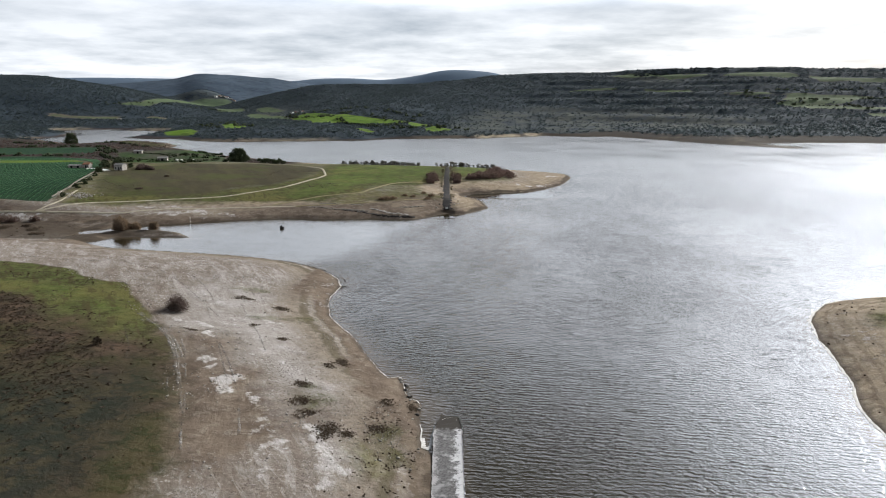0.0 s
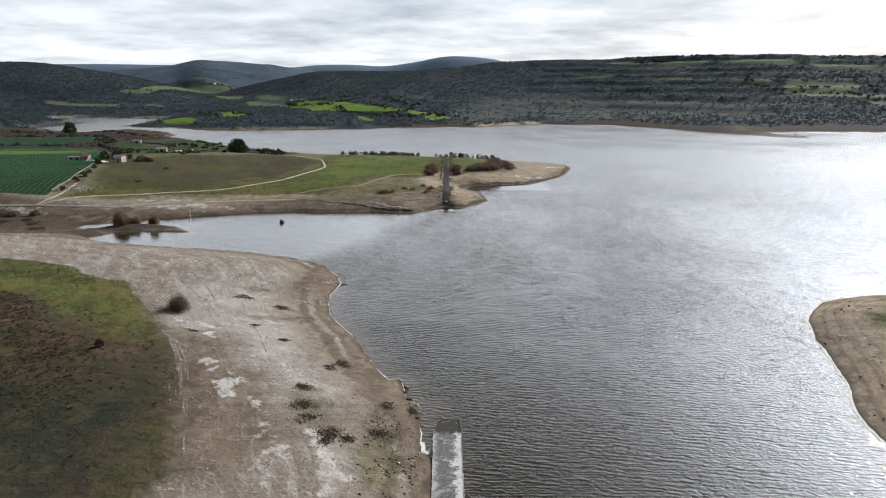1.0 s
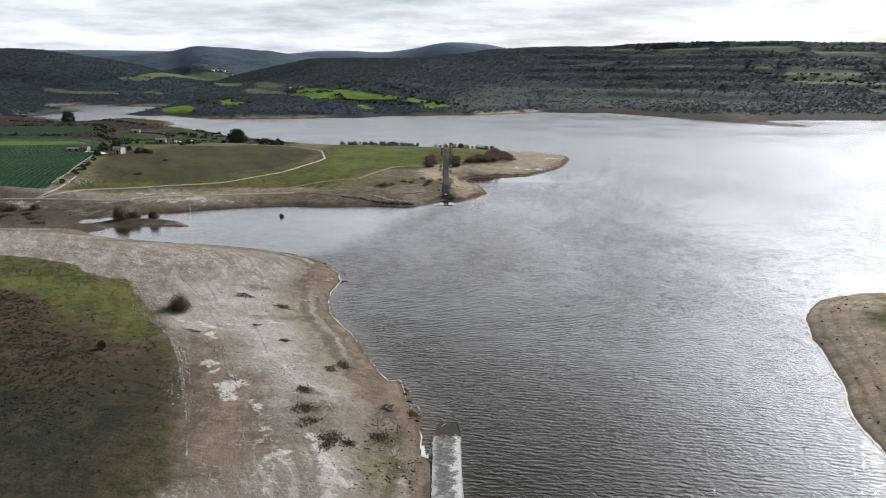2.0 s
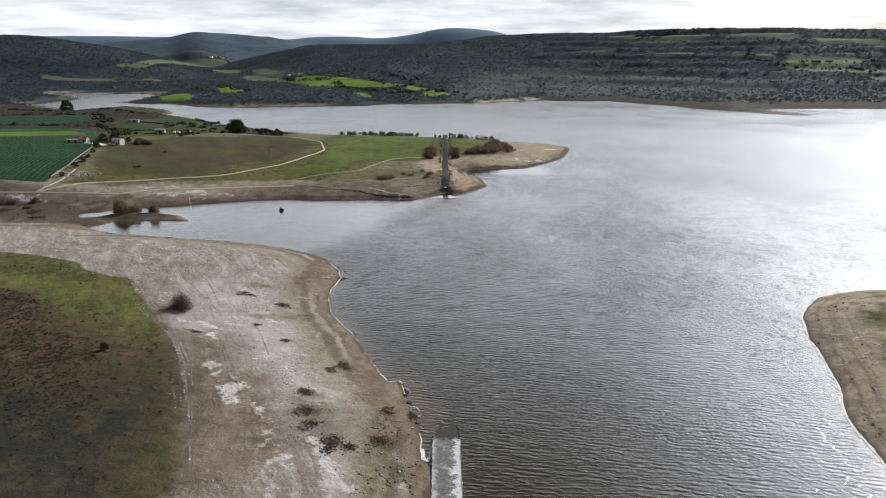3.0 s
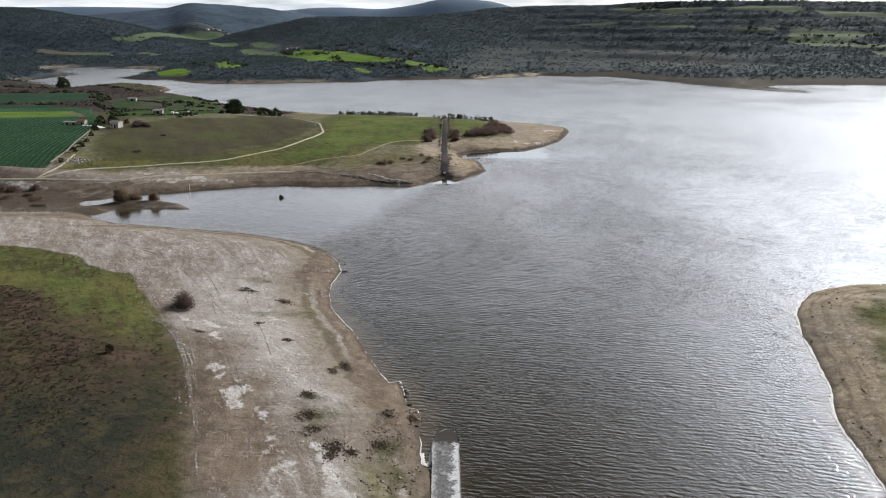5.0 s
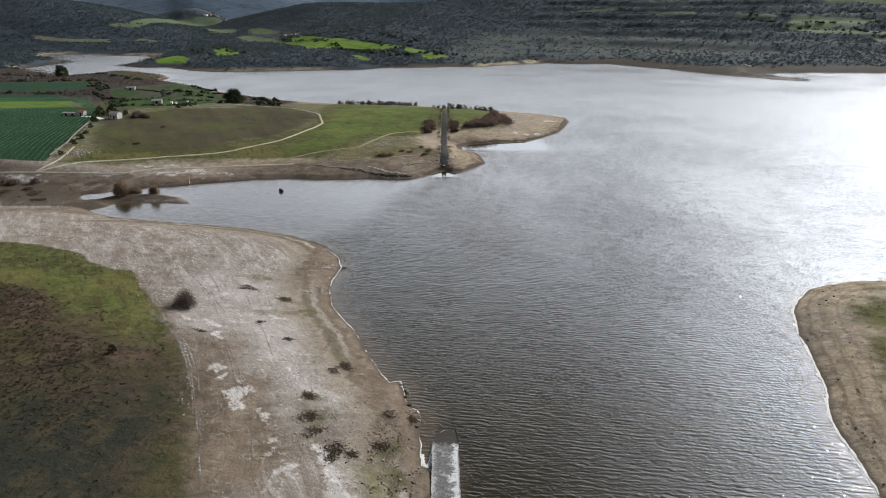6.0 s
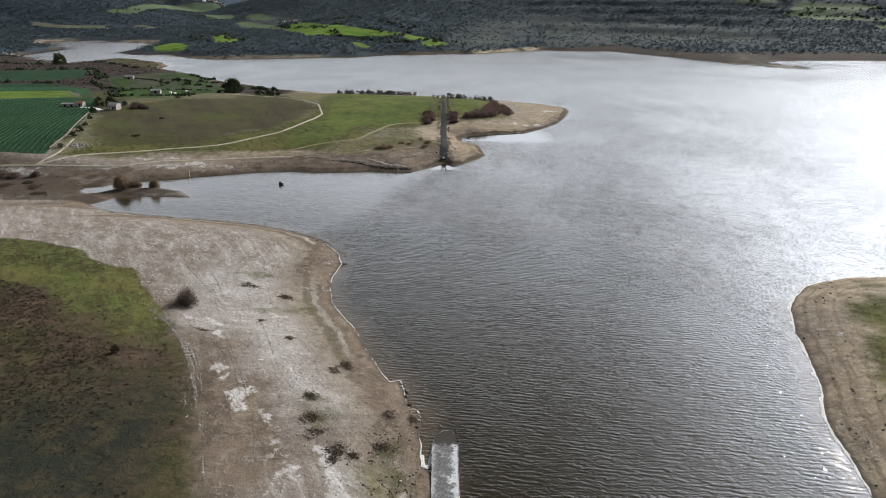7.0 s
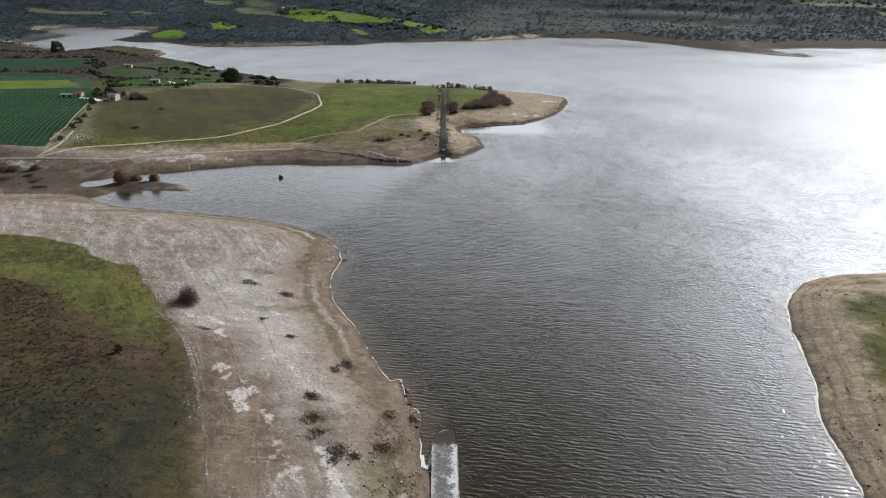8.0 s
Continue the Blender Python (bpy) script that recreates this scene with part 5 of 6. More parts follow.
twiggy_bush("bare_bush", -70.5, 179.5, 4.8, 8.6, 270, M_BARE, "bare dark brown bush alone on the silt", "", 2600, 0.028)
leafy_tree("round_bush", -76.0, 148.0, 2.0, 2.1, 271, M_HEATH, "small round dark bush in the heath", "bush", "", 22, 60, -0.5, 0.07)
for k, (x, y, h) in enumerate([(-202.5, 375, 2.6), (-205.5, 396, 3.0), (-208, 409, 3.2), (-212, 424, 2.6), (-220, 448, 3.0), (-228, 470, 3.6), (-231, 476, 3.4), (-238, 500, 5.0), (-241, 508, 5.5), (-236, 514, 5.0), (-230, 508, 4.0), (-222, 505, 3.5)]):
    leafy_tree("field_bush", x, y, h, h * 1.25, 280 + k, M_TREE, "dark green bush on the field's edge", "bush", "bushes along the field", 16, 45, -0.5, 0.08)
for k, (x, y, h, w) in enumerate([(-209, 489, 3.6, 6), (-205, 494, 4.2, 7), (-212, 498, 4.4, 7), (-201, 491, 3.0, 6), (-229, 499, 4.6, 7)]):
    twiggy_bush("bare_tree", x, y, h, w, 300 + k, M_BARE, "leafless brown bush beside the farmhouse", "bushes by the farmhouse", 900, 0.10)
for k, (x, y, w) in enumerate([(-178, 456.1, 5.0), (-174.4, 404.7, 6.0)]):
    twiggy_bush("bramble", x, y, 1.3, w, 310 + k, M_WEED, "low dark bramble clump in the meadow", "brambles", 700, 0.10)
# hedgerows round the fields behind
bx, by = [], []
for line, count in (([(-250, 548), (-285, 640), (-316, 668), (-345, 740), (-400, 842)], 60), ([(-400, 842), (-500, 830), (-640, 815)], 44), ([(-330, 700), (-420, 706), (-560, 712)], 36),
                    ([(-205, 548), (-186, 640)], 7), ([(-245, 765), (-290, 848), (-335, 905)], 34), ([(-460, 960), (-420, 930), (-360, 880)], 20), ([(-560, 930), (-500, 925)], 18), ([(-270, 700), (-200, 690)], 9),
                    ([(-300, 760), (-240, 740)], 10), ([(-205, 700), (-150, 668)], 14)):
    p = resample(line, 1.0)
    pick = p[rng.integers(0, len(p), count)]
    bx += list(pick[:, 0] + rng.normal(0, 3, count))
    by += list(pick[:, 1] + rng.normal(0, 3, count))
bx, by = np.array(bx), np.array(by)
ok = shore(bx, by)[0] > 2
bx, by = bx[ok], by[ok]
hh = rng.uniform(2.5, 6.5, len(bx))
tagged(thicket("hedgerow", bx, by, hh * 0.6, M_TREE), "dark hedges and bushes between the fields", "hedge", kind="stuff")

fx, fy = [], []
for line, count in (([(-345, 1590), (-230, 1420), (-130, 1262), (-80, 1222), (30, 1226)], 90), ([(-290, 1500), (-160, 1440), (-60, 1330)], 26), ([(-345, 1610), (-200, 1560), (-40, 1420)], 40), ([(-180, 1330), (-60, 1262), (10, 1250)], 34),
                    ([(-440, 1490), (-330, 1230)], 20), ([(-390, 1240), (-470, 1400)], 16), ([(-830, 1770), (-620, 1960), (-560, 1900)], 26), ([(660, 1420), (820, 1330), (960, 1320)], 40), ([(700, 1540), (960, 1505)], 30), ([(690, 1440), (960, 1415)], 34), ([(650, 1560), (640, 1440)], 14)):
    p = resample(line, 1.0)
    pick = p[rng.integers(0, len(p), count)]
    fx += list(pick[:, 0] + rng.normal(0, 9, count))
    fy += list(pick[:, 1] + rng.normal(0, 6, count))
fx, fy = np.array(fx), np.array(fy)
hh = rng.uniform(3.0, 7.5, len(fx))
tagged(thicket("hedgerow", fx, fy, hh * 0.8, M_TREE, 4), "dark hedges dividing the bright green far fields", "hedge", kind="stuff")

# vegetable rows
rx, ry = [], []
ux, uy = -0.235, 0.972
for k in range(-2, 90):
    ox, oy = -200.5 - k * 2.9, 358
    for j in range(0, 160):
        s = j * 2.0 + (k % 3) * 0.6
        rx.append(ox + ux * s + 0.12 * math.sin(j * 1.3)), ry.append(oy + uy * s)
rx, ry = np.array(rx), np.array(ry)
ok = (inside(CROP, rx, ry) > 1.5) & (rx > -0.72 * ry - 10) & (inside(LIME, rx, ry) < -1) & (fbm(rx, ry, 20, 3, 401) > -0.45)
rx, ry = rx[ok], ry[ok]
v, f = BALL1
n = len(rx)
jag = 1 + rng.uniform(-0.3, 0.3, (n, len(v)))
lx, ly = v[None, :, 0] * 0.42 * jag, v[None, :, 1] * 1.05 * jag
px_, py_ = rx[:, None] + lx * uy + ly * ux, ry[:, None] - lx * ux + ly * uy
pz_ = height(rx, ry)[:, None] + 0.18 + v[None, :, 2] * 0.34 * jag
rows = from_arrays("vegetable_rows", np.stack([px_, py_, pz_], -1).reshape(-1, 3), (f[None] + (np.arange(n) * len(v))[:, None, None]).reshape(-1, 3), M_CROP)
tagged(rows, "long rows of green vegetables in dark soil", "crop", kind="stuff")

# heath tufts on the near rise
hx, hy = scatter(60000, -190, -46, 95, 215)
hd = inside(GRASS, hx, hy)
brown = ss(14, 30, hd + 8 * fbm(hx, hy, 12, 3, 411)) * ss(105, 135, hy)
ok = (inside(GREEN_BAND, hx, hy) < -1) & (np.abs(hx) < 0.72 * hy + 12) & (rng.uniform(0, 1, len(hx)) < 0.04 + brown * (0.55 + 0.6 * fbm(hx, hy, 16, 3, 415))) & (hd > 4)
hx, hy = hx[ok][:11000], hy[ok][:11000]
s = 0.16 + 0.30 * rng.uniform(0, 1, len(hx)) ** 1.8
tagged(sprays("heath_tufts", hx, hy, s, 0.55, 8, M_HEATH, 78), "low dark tufts of dry heath", "heath", kind="stuff")
# tufts along the green band and the top of the rise
hx, hy = scatter(9000, -190, -76, 168, 240)
hd = inside(GRASS, hx, hy)
ok = (hd > 1) & (fbm(hx, hy, 8, 3, 417) > 0.12)
hx, hy = hx[ok][:900], hy[ok][:900]
s = rng.uniform(0.12, 0.34, len(hx))
tagged(sprays("grass_tufts", hx, hy, s, 0.6, 8, M_WEED, 79), "rough tufts of grass on the green slope", "grass", kind="stuff")
# stones on the silt
px2, py2 = scatter(30000, -130, -2, 95, 275)
pd, _ = shore(px2, py2)
ok = (pd > 0.3) & (inside(GRASS, px2, py2) < 3) & (rng.uniform(0, 1, len(px2)) < 0.05 + 1.1 * fbm(px2, py2, 9, 4, 421))
px2, py2 = px2[ok][:3600], py2[ok][:3600]
s = 0.05 + 0.24 * rng.uniform(0, 1, len(px2)) ** 5
tagged(clumps("stones", px2, py2, height(px2, py2), s, s * 1.2, M_STONE), "small pale stones strewn over the dry silt", "stones", kind="stuff")
qx, qy = scatter(9000, 78, 150, 100, 215)
qd = shore(qx, qy)[1]
ok = (qd > 0.5) & (rng.uniform(0, 1, len(qx)) < 0.16)
qx, qy = qx[ok][:420], qy[ok][:420]
s = 0.07 + 0.32 * rng.uniform(0, 1, len(qx)) ** 4
tagged(clumps("stones", qx, qy, height(qx, qy), s, s * 1.2, M_WEED), "dark scattered stones on the sandy bank", "stones", kind="stuff")


qx, qy = scatter(3000, 78, 160, 100, 215)
qd = shore(qx, qy)[1]
ok = (qd > 2) & (fbm(qx, qy, 7, 3, 425) > 0.22)
qx, qy = qx[ok][:260], qy[ok][:260]
tagged(sprays("bank_weeds", qx, qy, rng.uniform(0.12, 0.38, len(qx)), 0.5, 8, M_WEED, 82), "dark dead weeds dotted over the sandy bank", "weeds", kind="stuff")


def weed_patch(x, y, a, b, seed, label="dark patch of dead weeds on the silt"):
    """A loose mat of dead stalks, dense in the middle and thinning outward."""
    rnd = np.random.default_rng(seed)
    heads = [(rnd.normal(0, a * 0.45), rnd.normal(0, b * 0.45)) for _ in range(5)]
    n = int(62 * a * b) + 40
    pick = rnd.integers(0, len(heads), n)
    xs = np.array(heads)[pick, 0] + rnd.normal(0, a * 0.36, n)
    ys = np.array(heads)[pick, 1] + rnd.normal(0, b * 0.36, n)
    zs = height(xs + x, ys + y) + rnd.uniform(0.0, 0.16, n)
    v, f = tufts(np.stack([xs, ys, zs], 1), np.full(n, 0.12), 2, 0.14, rnd)
    ob = from_arrays("weed_patch", v, f, M_WEED)
    ob.location = (x, y, 0)
    return tagged(ob, label, "weeds", kind="stuff")


for k, (x, y, a, b) in enumerate([(-57.1, 195.9, 1.9, 1.1), (-45.1, 190.0, 1.9, 1.1), (-38.2, 163.6, 1.7, 0.7), (-25.3, 148.5, 1.2, 1.0), (-22.8, 151.4, 1.5, 1.6), (-28.9, 135.2, 1.7, 1.3), (-27.2, 125.9, 1.9, 1.5),
                                  (-25.0, 119.5, 1.9, 1.0), (-20.6, 116.2, 2.1, 1.4), (-20.2, 112.9, 1.5, 1.3), (-16.7, 114.6, 1.3, 1.1), (-12.0, 118.7, 1.3, 1.5), (-10.8, 130.1, 1.6, 0.7), (-6.0, 129.8, 0.9, 1.3), (-48, 172, 1.0, 0.6), (-60, 163, 1.0, 0.5)]):
    weed_patch(x, y, 1.15 * a, 1.75 * b, 500 + k)
# pale pebbles among the weeds
for x, y, a, b, count in ((-23, 120, 4.5, 6.0, 420), (-11, 116, 4.0, 6.0, 420), (-33, 140, 8.0, 10.0, 500), (-30, 160, 8.0, 12.0, 420)):
    gx3, gy3 = x + rng.normal(0, a * 0.6, count), y + rng.normal(0, b * 0.6, count)
    keep = shore(gx3, gy3)[0] > 1.0
    gx3, gy3 = gx3[keep], gy3[keep]
    s = 0.05 + 0.13 * rng.uniform(0, 1, len(gx3)) ** 3
    tagged(clumps("stones", gx3, gy3, height(gx3, gy3), s, s * 1.2, M_STONE if y < 130 else M_WALL, OCTA, 0.3), "small pebbles strewn between the weeds", "stones", kind="stuff")
# fresh green sprouts in the damper silt
for x, y, a, b, count in ((-24.5, 127, 3.4, 3.0, 420), (-10, 117.4, 2.4, 3.4, 320), (-7.8, 109, 1.3, 3.0, 200), (-26, 133, 2.2, 1.4, 120)):
    gx3, gy3 = x + rng.normal(0, a * 0.6, count), y + rng.normal(0, b * 0.6, count)
    keep = shore(gx3, gy3)[0] > 0.5
    gx3, gy3 = gx3[keep], gy3[keep]
    tagged(sprays("sprouts", gx3, gy3, rng.uniform(0.06, 0.16, len(gx3)), 0.5, 5, M_SPROUT, 81), "green sprouts scattered over the damp silt", "weeds", kind="stuff")


# ---- rocks, post, barrier ----
def boulder(name, x, y, z, size, seed, material, label, category="rock", group="", parent=None):
    bm = bmesh.new()
    bmesh.ops.create_icosphere(bm, subdivisions=3, radius=1.0)
    for p in bm.verts:
        q = p.co * (1 + 0.35 * noise.noise(p.co * 1.3 + Vector((seed, 0, 0))) + 0.12 * noise.noise(p.co * 4 + Vector((0, seed, 0))))
        p.co = Vector((q.x * size[0], q.y * size[1], q.z * size[2]))
    ob = part(name, bm, material, parent)
    ob.location = (x, y, z)
    return tagged(ob, label, category, group) if parent is None else ob


cairn = empty("rock_outcrop", pose(-76.6, 331.8, 0))
tagged(cairn, "dark heap of rocks standing out of the water", "rock")
for k, (x, y, z, s) in enumerate([(0, 0, 0.25, (1.05, 0.8, 0.6)), (-0.35, 0.1, 0.75, (0.6, 0.5, 0.55)), (0.6, 0.2, 0.45, (0.6, 0.6, 0.4)), (0.0, 0.0, 1.2, (0.3, 0.3, 0.4))]):
    boulder("rock", x, y, z, s, 3.0 + k, M_ROCK, "", parent=cairn)

bm = bmesh.new()
stick(bm, (0, 0, -0.4), (0.1, 0.05, 2.9), 0.11, 0.08, 8)
post = part("gauge_post", bm, M_WHITE)
post.location = (-125.6, 347.4, ground_z(-125.6, 347.4))
tagged(post, "white upright gauge post at the water's edge", "post")


def box(bm, x0, x1, y0, y1, z0, z1):
    g = bmesh.ops.create_cube(bm, size=1.0)
    for p in g["verts"]:
        p.co = Vector(((x0 + x1) / 2 + p.co.x * (x1 - x0), (y0 + y1) / 2 + p.co.y * (y1 - y0), (z0 + z1) / 2 + p.co.z * (z1 - z0)))


def bevelled(bm, width=0.04):
    bmesh.ops.bevel(bm, geom=list(bm.edges), offset=width, segments=2, affect="EDGES")
    return bm


barrier = empty("road_barrier", pose(2.0, 380.5, ground_z(2.0, 380.5)))
tagged(barrier, "dark concrete barrier with white board across the drowned road", "barrier")
bm = bmesh.new()
box(bm, -1.2, 1.2, -0.5, 0.5, -0.4, 1.5)
part("block", bevelled(bm, 0.12), M_ROCK, barrier)
bm = bmesh.new()
box(bm, -0.8, 0.8, -0.62, -0.5, 0.55, 1.25)
part("board", bevelled(bm, 0.03), M_WHITE, barrier, "white board")
for sx_ in (-0.9, 0.9):
    bm = bmesh.new()
    stick(bm, (sx_, 0.0, 1.4), (sx_, 0.0, 2.3), 0.12, 0.10, 8)
    part("pole", bm, M_DARK, barrier)

# rocks along the road cutting
for k in range(14):
    side = -1 if k % 2 else 1
    y = 382 + 4.5 * (k // 2) + hr.uniform(-2, 2)
    x = 2.1 + side * (3.6 + hr.uniform(0, 3.4))
    s = hr.uniform(0.2, 0.6)
    boulder("roadside_rock", x, y, ground_z(x, y) + 0.1, (s, s * 0.9, s * 0.7), 20 + k, M_STONE if k % 3 else M_ROCK, "rough stone beside the old road", "rock", "stones along the road")

# heap of pale rubble beside the track
hx2, hy2 = -196 + hr.normal(0, 5, 130), 380 + hr.normal(0, 3.6, 130)
s = hr.uniform(0.15, 0.65, 130)
tagged(clumps("rubble", hx2, hy2, height(hx2, hy2), s, s * 1.3, M_STONE), "pale heap of broken stones beside the track", "rubble", kind="stuff")
# ledges of bedrock that break the peninsula's shore
def rock_ledge(line, high, material, label):
    """A broken step of rock: a rough face towards the water and a flat back let into the slope."""
    pts = resample(line, 0.8)
    t = np.gradient(pts, axis=0)
    t /= np.linalg.norm(t, axis=1)[:, None]
    bm = bmesh.new()
    last = None
    for k, ((x, y), (tx, ty)) in enumerate(zip(pts, t)):
        fade = min(1.0, 0.25 + 0.25 * min(k, len(pts) - 1 - k))
        out, h, back = hr.uniform(0.1, 0.7), high * fade * (hr.uniform(0.35, 0.65) if hr.uniform() > 0.3 else 0.1), hr.uniform(0.8, 1.8)
        x, y = x + hr.normal(0, 0.2), y + hr.normal(0, 0.25)
        row = []
        for off, z in ((-out - 0.2, -0.5), (-out, 0.6 * h), (0.0, h), (0.5 * back, h * hr.uniform(0.75, 1.0)), (back, -0.1)):
            px_, py_ = x - ty * off, y + tx * off
            row.append(bm.verts.new((px_, py_, ground_z(px_, py_) + z)))
        if last:
            for j in range(4):
                bm.faces.new((last[j], last[j + 1], row[j + 1], row[j]))
        last = row
    return tagged(part("rock_ledge", bm, material), label, "rock ledge", kind="stuff")


rock_ledge([(-72, 375), (-66.3, 374.5), (-56.6, 370.5), (-47.6, 370), (-38.4, 367.8)], 0.55, M_WALL, "grey broken rock ledge above the peninsula's shore")
rock_ledge([(-53.6, 369.5), (-41.3, 366), (-32, 362), (-23, 359.6), (-14.3, 360.2)], 0.6, M_ROCK, "dark rock ledge at the peninsula's waterline")
rock_ledge([(-38.9, 373.1), (-32, 368), (-26.2, 363.6), (-17.2, 361.6)], 0.6, M_STONE, "pale broken rock ledge above the peninsula's shore")
rock_ledge([(-23.7, 372.1), (-16.4, 376.3), (-8.9, 382.5)], 0.7, M_WALL, "grey rock step beside the drowned road")
rock_ledge([(-67.3, 381.2), (-55, 381), (-42.4, 377.7)], 0.3, M_WALL, "low grey rock step on the bare shore")


# ---- buildings ----
def gabled_house(name, x, y, turn, length, depth, wall_h, roof_h, wall_mat, roof_mat, label, openings=(), category="house", group=""):
    """A farm building: walls, two roof slopes with eaves, and openings set into the front."""
    ob = empty(name, pose(x, y, ground_z(x, y) - 0.2, 0, 0, turn))
    tagged(ob, label, category, group)
    L, D, H, R = length / 2, depth / 2, wall_h + 0.2, roof_h
    bm = bmesh.new()
    v = [bm.verts.new(p) for p in ((-L, -D, 0), (L, -D, 0), (L, D, 0), (-L, D, 0), (-L, -D, H), (L, -D, H), (L, D, H), (-L, D, H), (-L, 0, H + R), (L, 0, H + R))]
    for q in ((0, 1, 5, 4), (1, 2, 6, 9, 5), (2, 3, 7, 6), (3, 0, 4, 8, 7), (4, 5, 9, 8), (6, 7, 8, 9)):
        bm.faces.new([v[k] for k in q])
    part("wall", bm, wall_mat, ob)
    for side in (-1, 1):
        bm = bmesh.new()
        e, t = 0.35, 0.16
        lo = (side * (D + e), H - e * R / D + 0.02)
        hi = (0.0, H + R + 0.02)
        c = [bm.verts.new((sx2, yy, zz + dz)) for dz in (0, t) for sx2 in (-L - e, L + e) for yy, zz in (lo, hi)]
        for q in ((0, 1, 3, 2), (4, 6, 7, 5), (0, 4, 5, 1), (2, 3, 7, 6), (0, 2, 6, 4), (1, 5, 7, 3)):
            bm.faces.new([c[k] for k in q])
        bmesh.ops.recalc_face_normals(bm, faces=list(bm.faces))
        part("roof", bm, roof_mat, ob)
    for kind, ox, oz, w, h in openings:
        bm = bmesh.new()
        box(bm, ox - w / 2, ox + w / 2, -D - 0.06, -D + 0.1, oz + 0.2, oz + h + 0.2)
        hole = part(kind, bm, M_DARK, ob)
        if wall_h > 3.0 and y < 1000:
            bm = bmesh.new()
            if kind == "window":
                box(bm, ox - w / 2 - 0.1, ox + w / 2 + 0.1, -D - 0.2, -D - 0.07, oz + 0.1, oz + 0.2)
                part("sill", bm, M_STONE, hole)
            else:
                box(bm, ox - w / 2 - 0.15, ox + w / 2 + 0.15, -D - 0.1, -D - 0.065, oz + h + 0.21, oz + h + 0.42)
                part("lintel", bm, M_STONE, hole)
    return ob


gabled_house("farmhouse", -220.5, 486, -14, 6.2, 5.0, 3.6, 1.0, M_LIME, M_SHEET, "pale limewashed farmhouse with a low pitched roof",
             (("door", 0.4, 0, 1.1, 2.1), ("window", -2.0, 1.1, 0.9, 1.1), ("window", 2.1, 1.1, 0.9, 1.1)))
gabled_house("long_shed", -257.5, 499, -4, 9.0, 4.0, 1.7, 0.5, M_PLASTER, M_SHEET, "long low shed with pale roof in the field", (("door", -2.4, 0, 1.6, 1.5), ("door", 2.4, 0, 1.6, 1.5)), "shed")
gabled_house("field_house", -249.3, 498.6, -4, 4.2, 4.4, 2.6, 1.0, M_PLASTER, M_TILE, "small house with orange clay tiles in the field", (("door", 0, 0, 1.0, 2.0), ("window", 1.4, 1.0, 0.7, 0.8)), "house")
gabled_house("stone_barn", -232, 590, 8, 7.5, 5.0, 2.6, 0.9, M_PLASTER, M_SHEET, "grey stone barn in the green field", (("door", 0, 0, 2.0, 2.2), ("window", -2.6, 1.0, 0.8, 0.8)), "barn")
gabled_house("stone_barn", -318, 745, 5, 8.0, 5.0, 2.6, 1.0, M_PLASTER, M_SHEET, "grey barn among the hedges", (("door", 0, 0, 2.0, 2.2),), "barn")
for k, (x, y, w) in enumerate([(-221, 592, 1.4), (-214, 610, 1.2), (-212, 577, 1.2)]):
    gabled_house("white_hut", x, y, 20 * k, w, 1.6, 1.2, 0.4, M_WHITE, M_WHITE, "small white hut in the green field", (("door", 0, 0, 0.7, 1.0),), "hut", "white huts")
# pale yard and garden wall by the farmhouse
yard = ribbon("yard", [(-247, 494), (-238, 491), (-229, 484), (-226, 478)], 4.0, M_WHITE, "pale concrete yard beside the farmhouse", "yard", 0.25)
far_spots = [(-742, 2367), (-732, 2380), (-722, 2387), (-711, 2386), (-698, 2385), (-688, 2388), (-348, 1666), (-338, 1656), (-330, 1646), (-320, 1650), (-730, 1626)]
for k, (x, y) in enumerate(far_spots):
    s = 9 if y > 2000 else 6
    gabled_house("far_house", x, y, hr.uniform(-30, 30), s * hr.uniform(0.8, 1.3), s * 0.7, s * 0.42, s * 0.13, M_PLASTER if k % 3 else M_WHITE, M_TILE if k % 2 else M_SHEET,
                 "white farmhouse far off on the hillside", (("door", 0, 0, 1.2, 2.2), ("window", 0.25 * s, 1.2, 1.1, 1.2), ("window", -0.25 * s, 1.2, 1.1, 1.2)), "house", "far farmhouses")


def stone_wall(line, high, label):
    """A dry-stone field wall with a ragged top."""
    pts = resample(line, 1.2)
    t = np.gradient(pts, axis=0)
    t /= np.linalg.norm(t, axis=1)[:, None]
    bm = bmesh.new()
    last = None
    for (x, y), (tx, ty) in zip(pts, t):
        z = ground_z(x, y)
        h = high * hr.uniform(0.75, 1.1)
        row = [bm.verts.new((x - ty * o, y + tx * o, z + zz)) for o, zz in ((-0.28, -0.3), (-0.2, h), (0.2, h), (0.28, -0.3))]
        if last:
            for j in range(3):
                bm.faces.new((last[j], last[j + 1], row[j + 1], row[j]))
        last = row
    return tagged(part("field_wall", bm, M_WALL), label, "wall", kind="structure")


stone_wall([(-206.5, 372), (-210, 398), (-218, 425), (-236, 486)], 0.7, "low pale dry-stone wall beside the vegetable field")

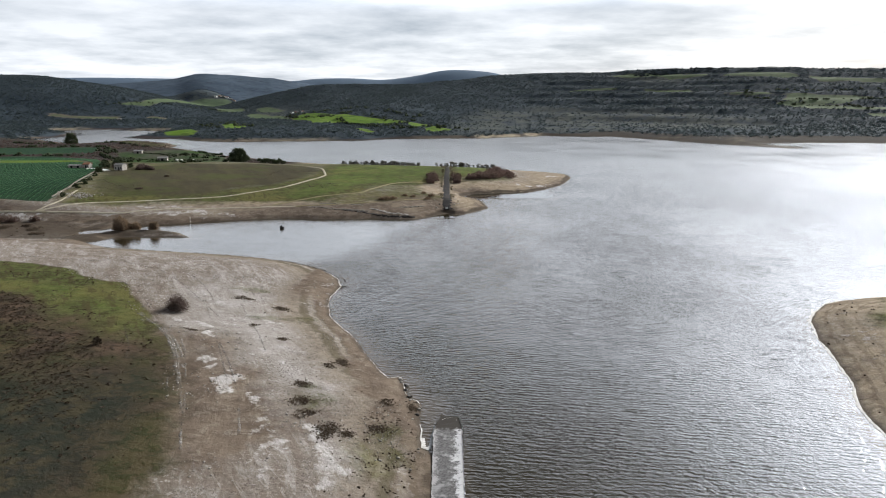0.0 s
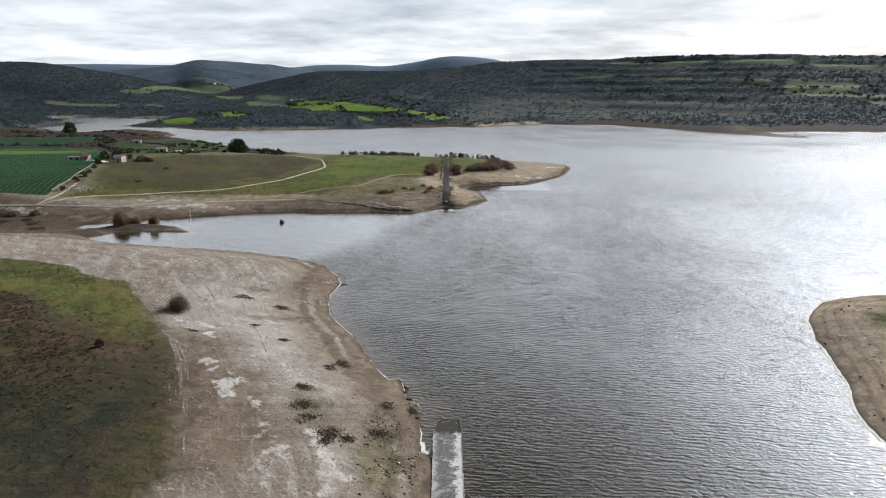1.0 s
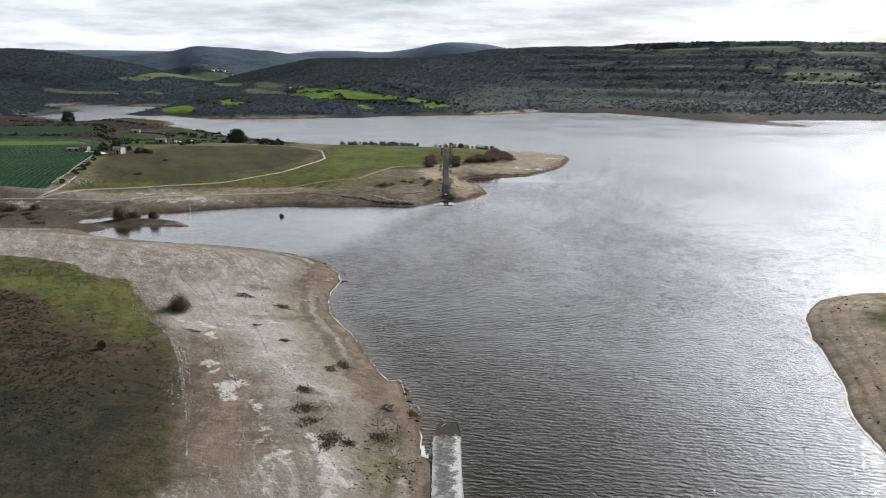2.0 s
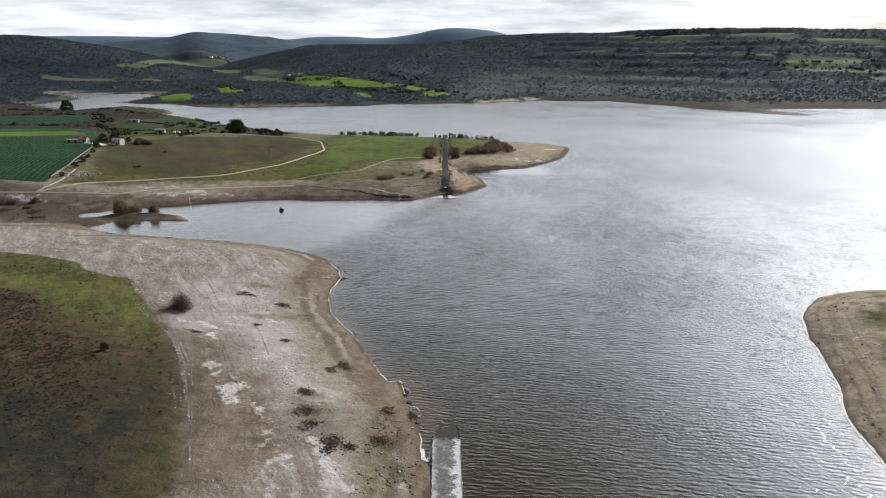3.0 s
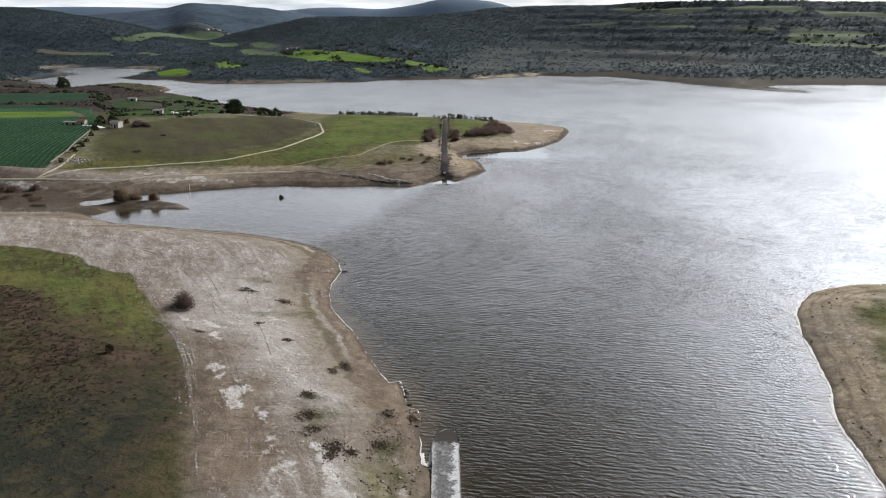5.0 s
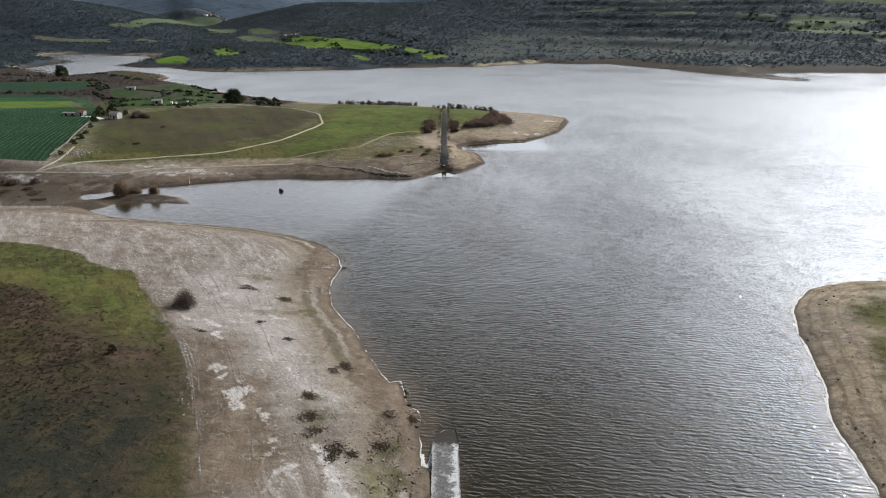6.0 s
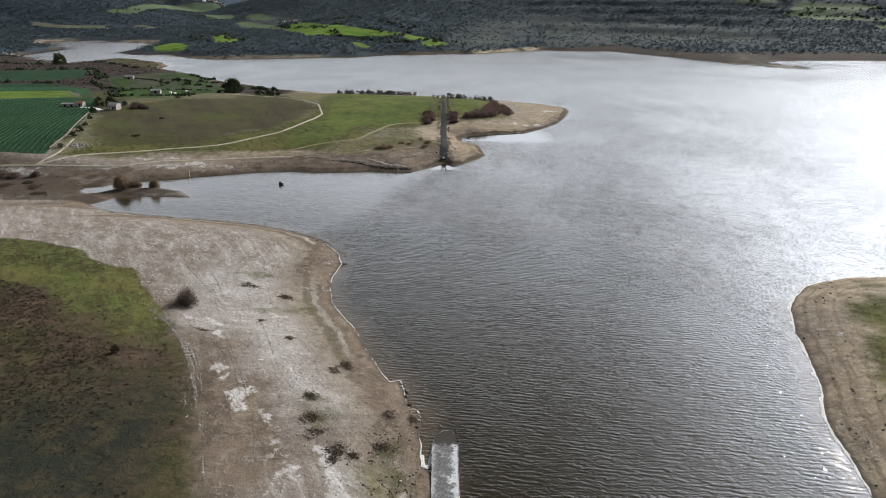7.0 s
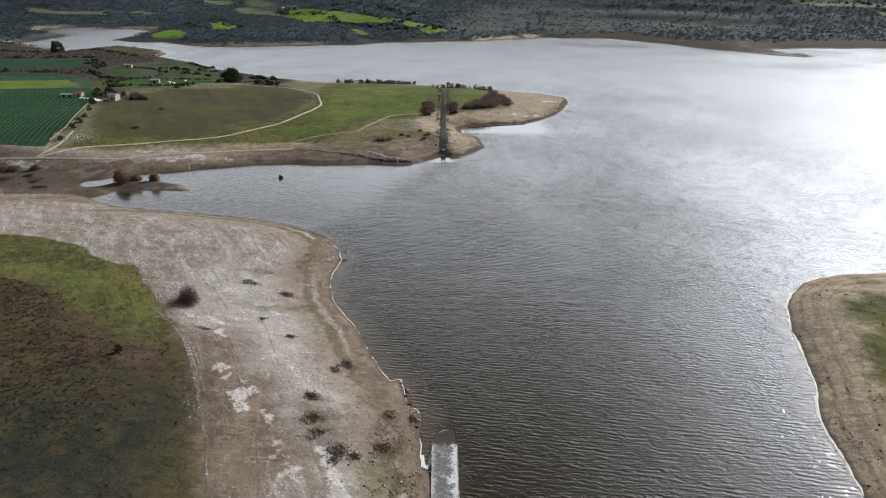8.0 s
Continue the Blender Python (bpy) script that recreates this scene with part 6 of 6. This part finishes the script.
# dark stones and drift along the inlet's rim
rim_pts = snap_to_water(resample(NEAR_BANK[20:31], 0.35))
pick = rim_pts[np.clip((len(rim_pts) * (0.5 + 0.34 * hr.normal(0, 1, 520))).astype(int), 0, len(rim_pts) - 1)]
dx2, dy2 = pick[:, 0] + hr.normal(0, 1.2, 520), pick[:, 1] - np.abs(hr.normal(0.5, 1.3, 520))
s = 0.06 + 0.32 * hr.uniform(0, 1, 520) ** 4
tagged(clumps("stones", dx2, dy2, np.maximum(height(dx2, dy2), 0), s * 1.3, s * 1.2, M_ROCK), "dark wet stones along the inlet's rim", "stones", kind="stuff")
for k in range(16):
    u = k / 15
    x, y = -9.2 + 4.9 * u + hr.normal(0, 0.4), 146.5 - 18 * u + hr.normal(0, 0.6)
    s = hr.uniform(0.18, 0.5)
    boulder("shore_rock", x, y, max(ground_z(x, y), 0) + 0.05, (s, s * 0.85, s * 0.7), 70 + k, M_ROCK if k % 2 else M_STONE, "rough rock at the silt shore's edge", "rock", "rocks at the shore")
# rough heath over the land behind the fields
wx2, wy2 = scatter(16000, -640, -140, 620, 1060)
wd = shore(wx2, wy2)[0]
ok = (wd > 5) & (inside(CROP, wx2, wy2) < 0) & (inside(CROP_BACK, wx2, wy2) < 0) & (inside(GREEN_BACK, wx2, wy2) < 0) & (rng.uniform(0, 1, len(wx2)) < 0.45 + 0.8 * fbm(wx2, wy2, 60, 3, 431))
wx2, wy2 = wx2[ok], wy2[ok]
s = rng.uniform(0.6, 1.9, len(wx2))
tagged(sprays("heath_scrub", wx2, wy2, s * 0.8, 0.7, 7, M_BARE, 80), "dark low scrub behind the fields", "scrub", kind="stuff")
# pale boulders on the far spit
vx2, vy2 = 425 + hr.normal(0, 14, 90), 1042 + hr.normal(0, 6, 90)
s = hr.uniform(0.4, 1.6, 90)
tagged(clumps("stones", vx2, vy2, np.maximum(height(vx2, vy2), 0), s, s, M_STONE), "pale boulders on the far mud spit", "stones", kind="stuff")

# dark tufts and pebbles on the damp ground beside the concrete road
ex, ey = -10 + hr.normal(0, 3.6, 520), 112 + hr.normal(0, 11, 520)
ed = shore(ex, ey)[0]
ok = (ed > 0.6) & (ey > 94) & (fbm(ex, ey, 5, 3, 441) > -0.1)
ex, ey = ex[ok], ey[ok]
s = 0.07 + 0.22 * hr.uniform(0, 1, len(ex)) ** 2
tagged(clumps("shore_tufts", ex, ey, height(ex, ey), s, s * 1.1, M_WEED, OCTA, 0.4), "small brown tufts and clods on the damp shore", "tufts", kind="stuff")

# dry grass creeping over the old road's verges
gn = 900
gy2 = hr.uniform(384, 592, gn)
gside = np.where(hr.uniform(0, 1, gn) < 0.5, -1, 1)
gx2 = np.interp(gy2, [380, 446, 487, 531, 590], [2.2, 2.1, 2.3, 3.2, 3.6]) + gside * (2.3 + np.abs(hr.normal(0, 1.3, gn)) - 0.5 * ss(500, 590, gy2))
ok = fbm(gx2, gy2, 9, 3, 451) > -0.15
gx2, gy2 = gx2[ok], gy2[ok]
s = 0.25 + 0.55 * hr.uniform(0, 1, len(gx2)) ** 2
tagged(clumps("verge_grass", gx2, gy2, height(gx2, gy2) + 0.1, s * 0.75, s * 0.9, M_DRYGRASS, OCTA, 0.45), "tawny dry grass along the old road's verges", "grass", kind="stuff")
# brush and drift over the mud flats
gx2, gy2 = scatter(1500, -300, -158, 296, 346)
ok = (shore(gx2, gy2)[0] > 1) & (fbm(gx2, gy2, 14, 4, 455) > 0.08)
gx2, gy2 = gx2[ok], gy2[ok]
s = 0.14 + 0.42 * rng.uniform(0, 1, len(gx2)) ** 3
tagged(clumps("flats_brush", gx2, gy2, height(gx2, gy2), s * 1.3, s * 0.8, M_WEED, OCTA, 0.5), "low dark brush and drift on the mud flats", "brush", kind="stuff")
# bushes dividing the green plots behind the meadow
gx2, gy2 = [], []
for line, count in (([(-252, 560), (-218, 560), (-196, 585)], 34), ([(-300, 660), (-240, 640), (-190, 650)], 46), ([(-330, 760), (-280, 730), (-225, 735)], 46), ([(-275, 610), (-262, 680), (-290, 760)], 26)):
    p = resample(line, 1.0)
    pick = p[rng.integers(0, len(p), count)]
    gx2 += list(pick[:, 0] + rng.normal(0, 1.2, count))
    gy2 += list(pick[:, 1] + rng.normal(0, 1.2, count))
gx2, gy2 = np.array(gx2), np.array(gy2)
tagged(thicket("hedgerow", gx2, gy2, rng.uniform(1.0, 2.2, len(gx2)), M_TREE, 5), "low hedges between the green plots", "hedge", kind="stuff")

# rough tussocks over the meadows
gx2, gy2 = scatter(14000, -240, 30, 370, 650)
inb, ing = inside(BROWN_MEADOW, gx2, gy2) > 2, inside(GREEN_MEADOW, gx2, gy2) > 2
lumps = fbm(gx2, gy2, 26, 4, 461)
ok = (inb & (lumps > 0.12)) | (ing & (lumps > 0.25))
gx2, gy2 = gx2[ok], gy2[ok]
s = 0.18 + 0.5 * rng.uniform(0, 1, len(gx2)) ** 3
tagged(clumps("meadow_tussocks", gx2, gy2, height(gx2, gy2), s * 1.1, s * 0.4, M_WEED, OCTA, 0.45), "dark tussocks of rough grass in the meadows", "grass", kind="stuff")
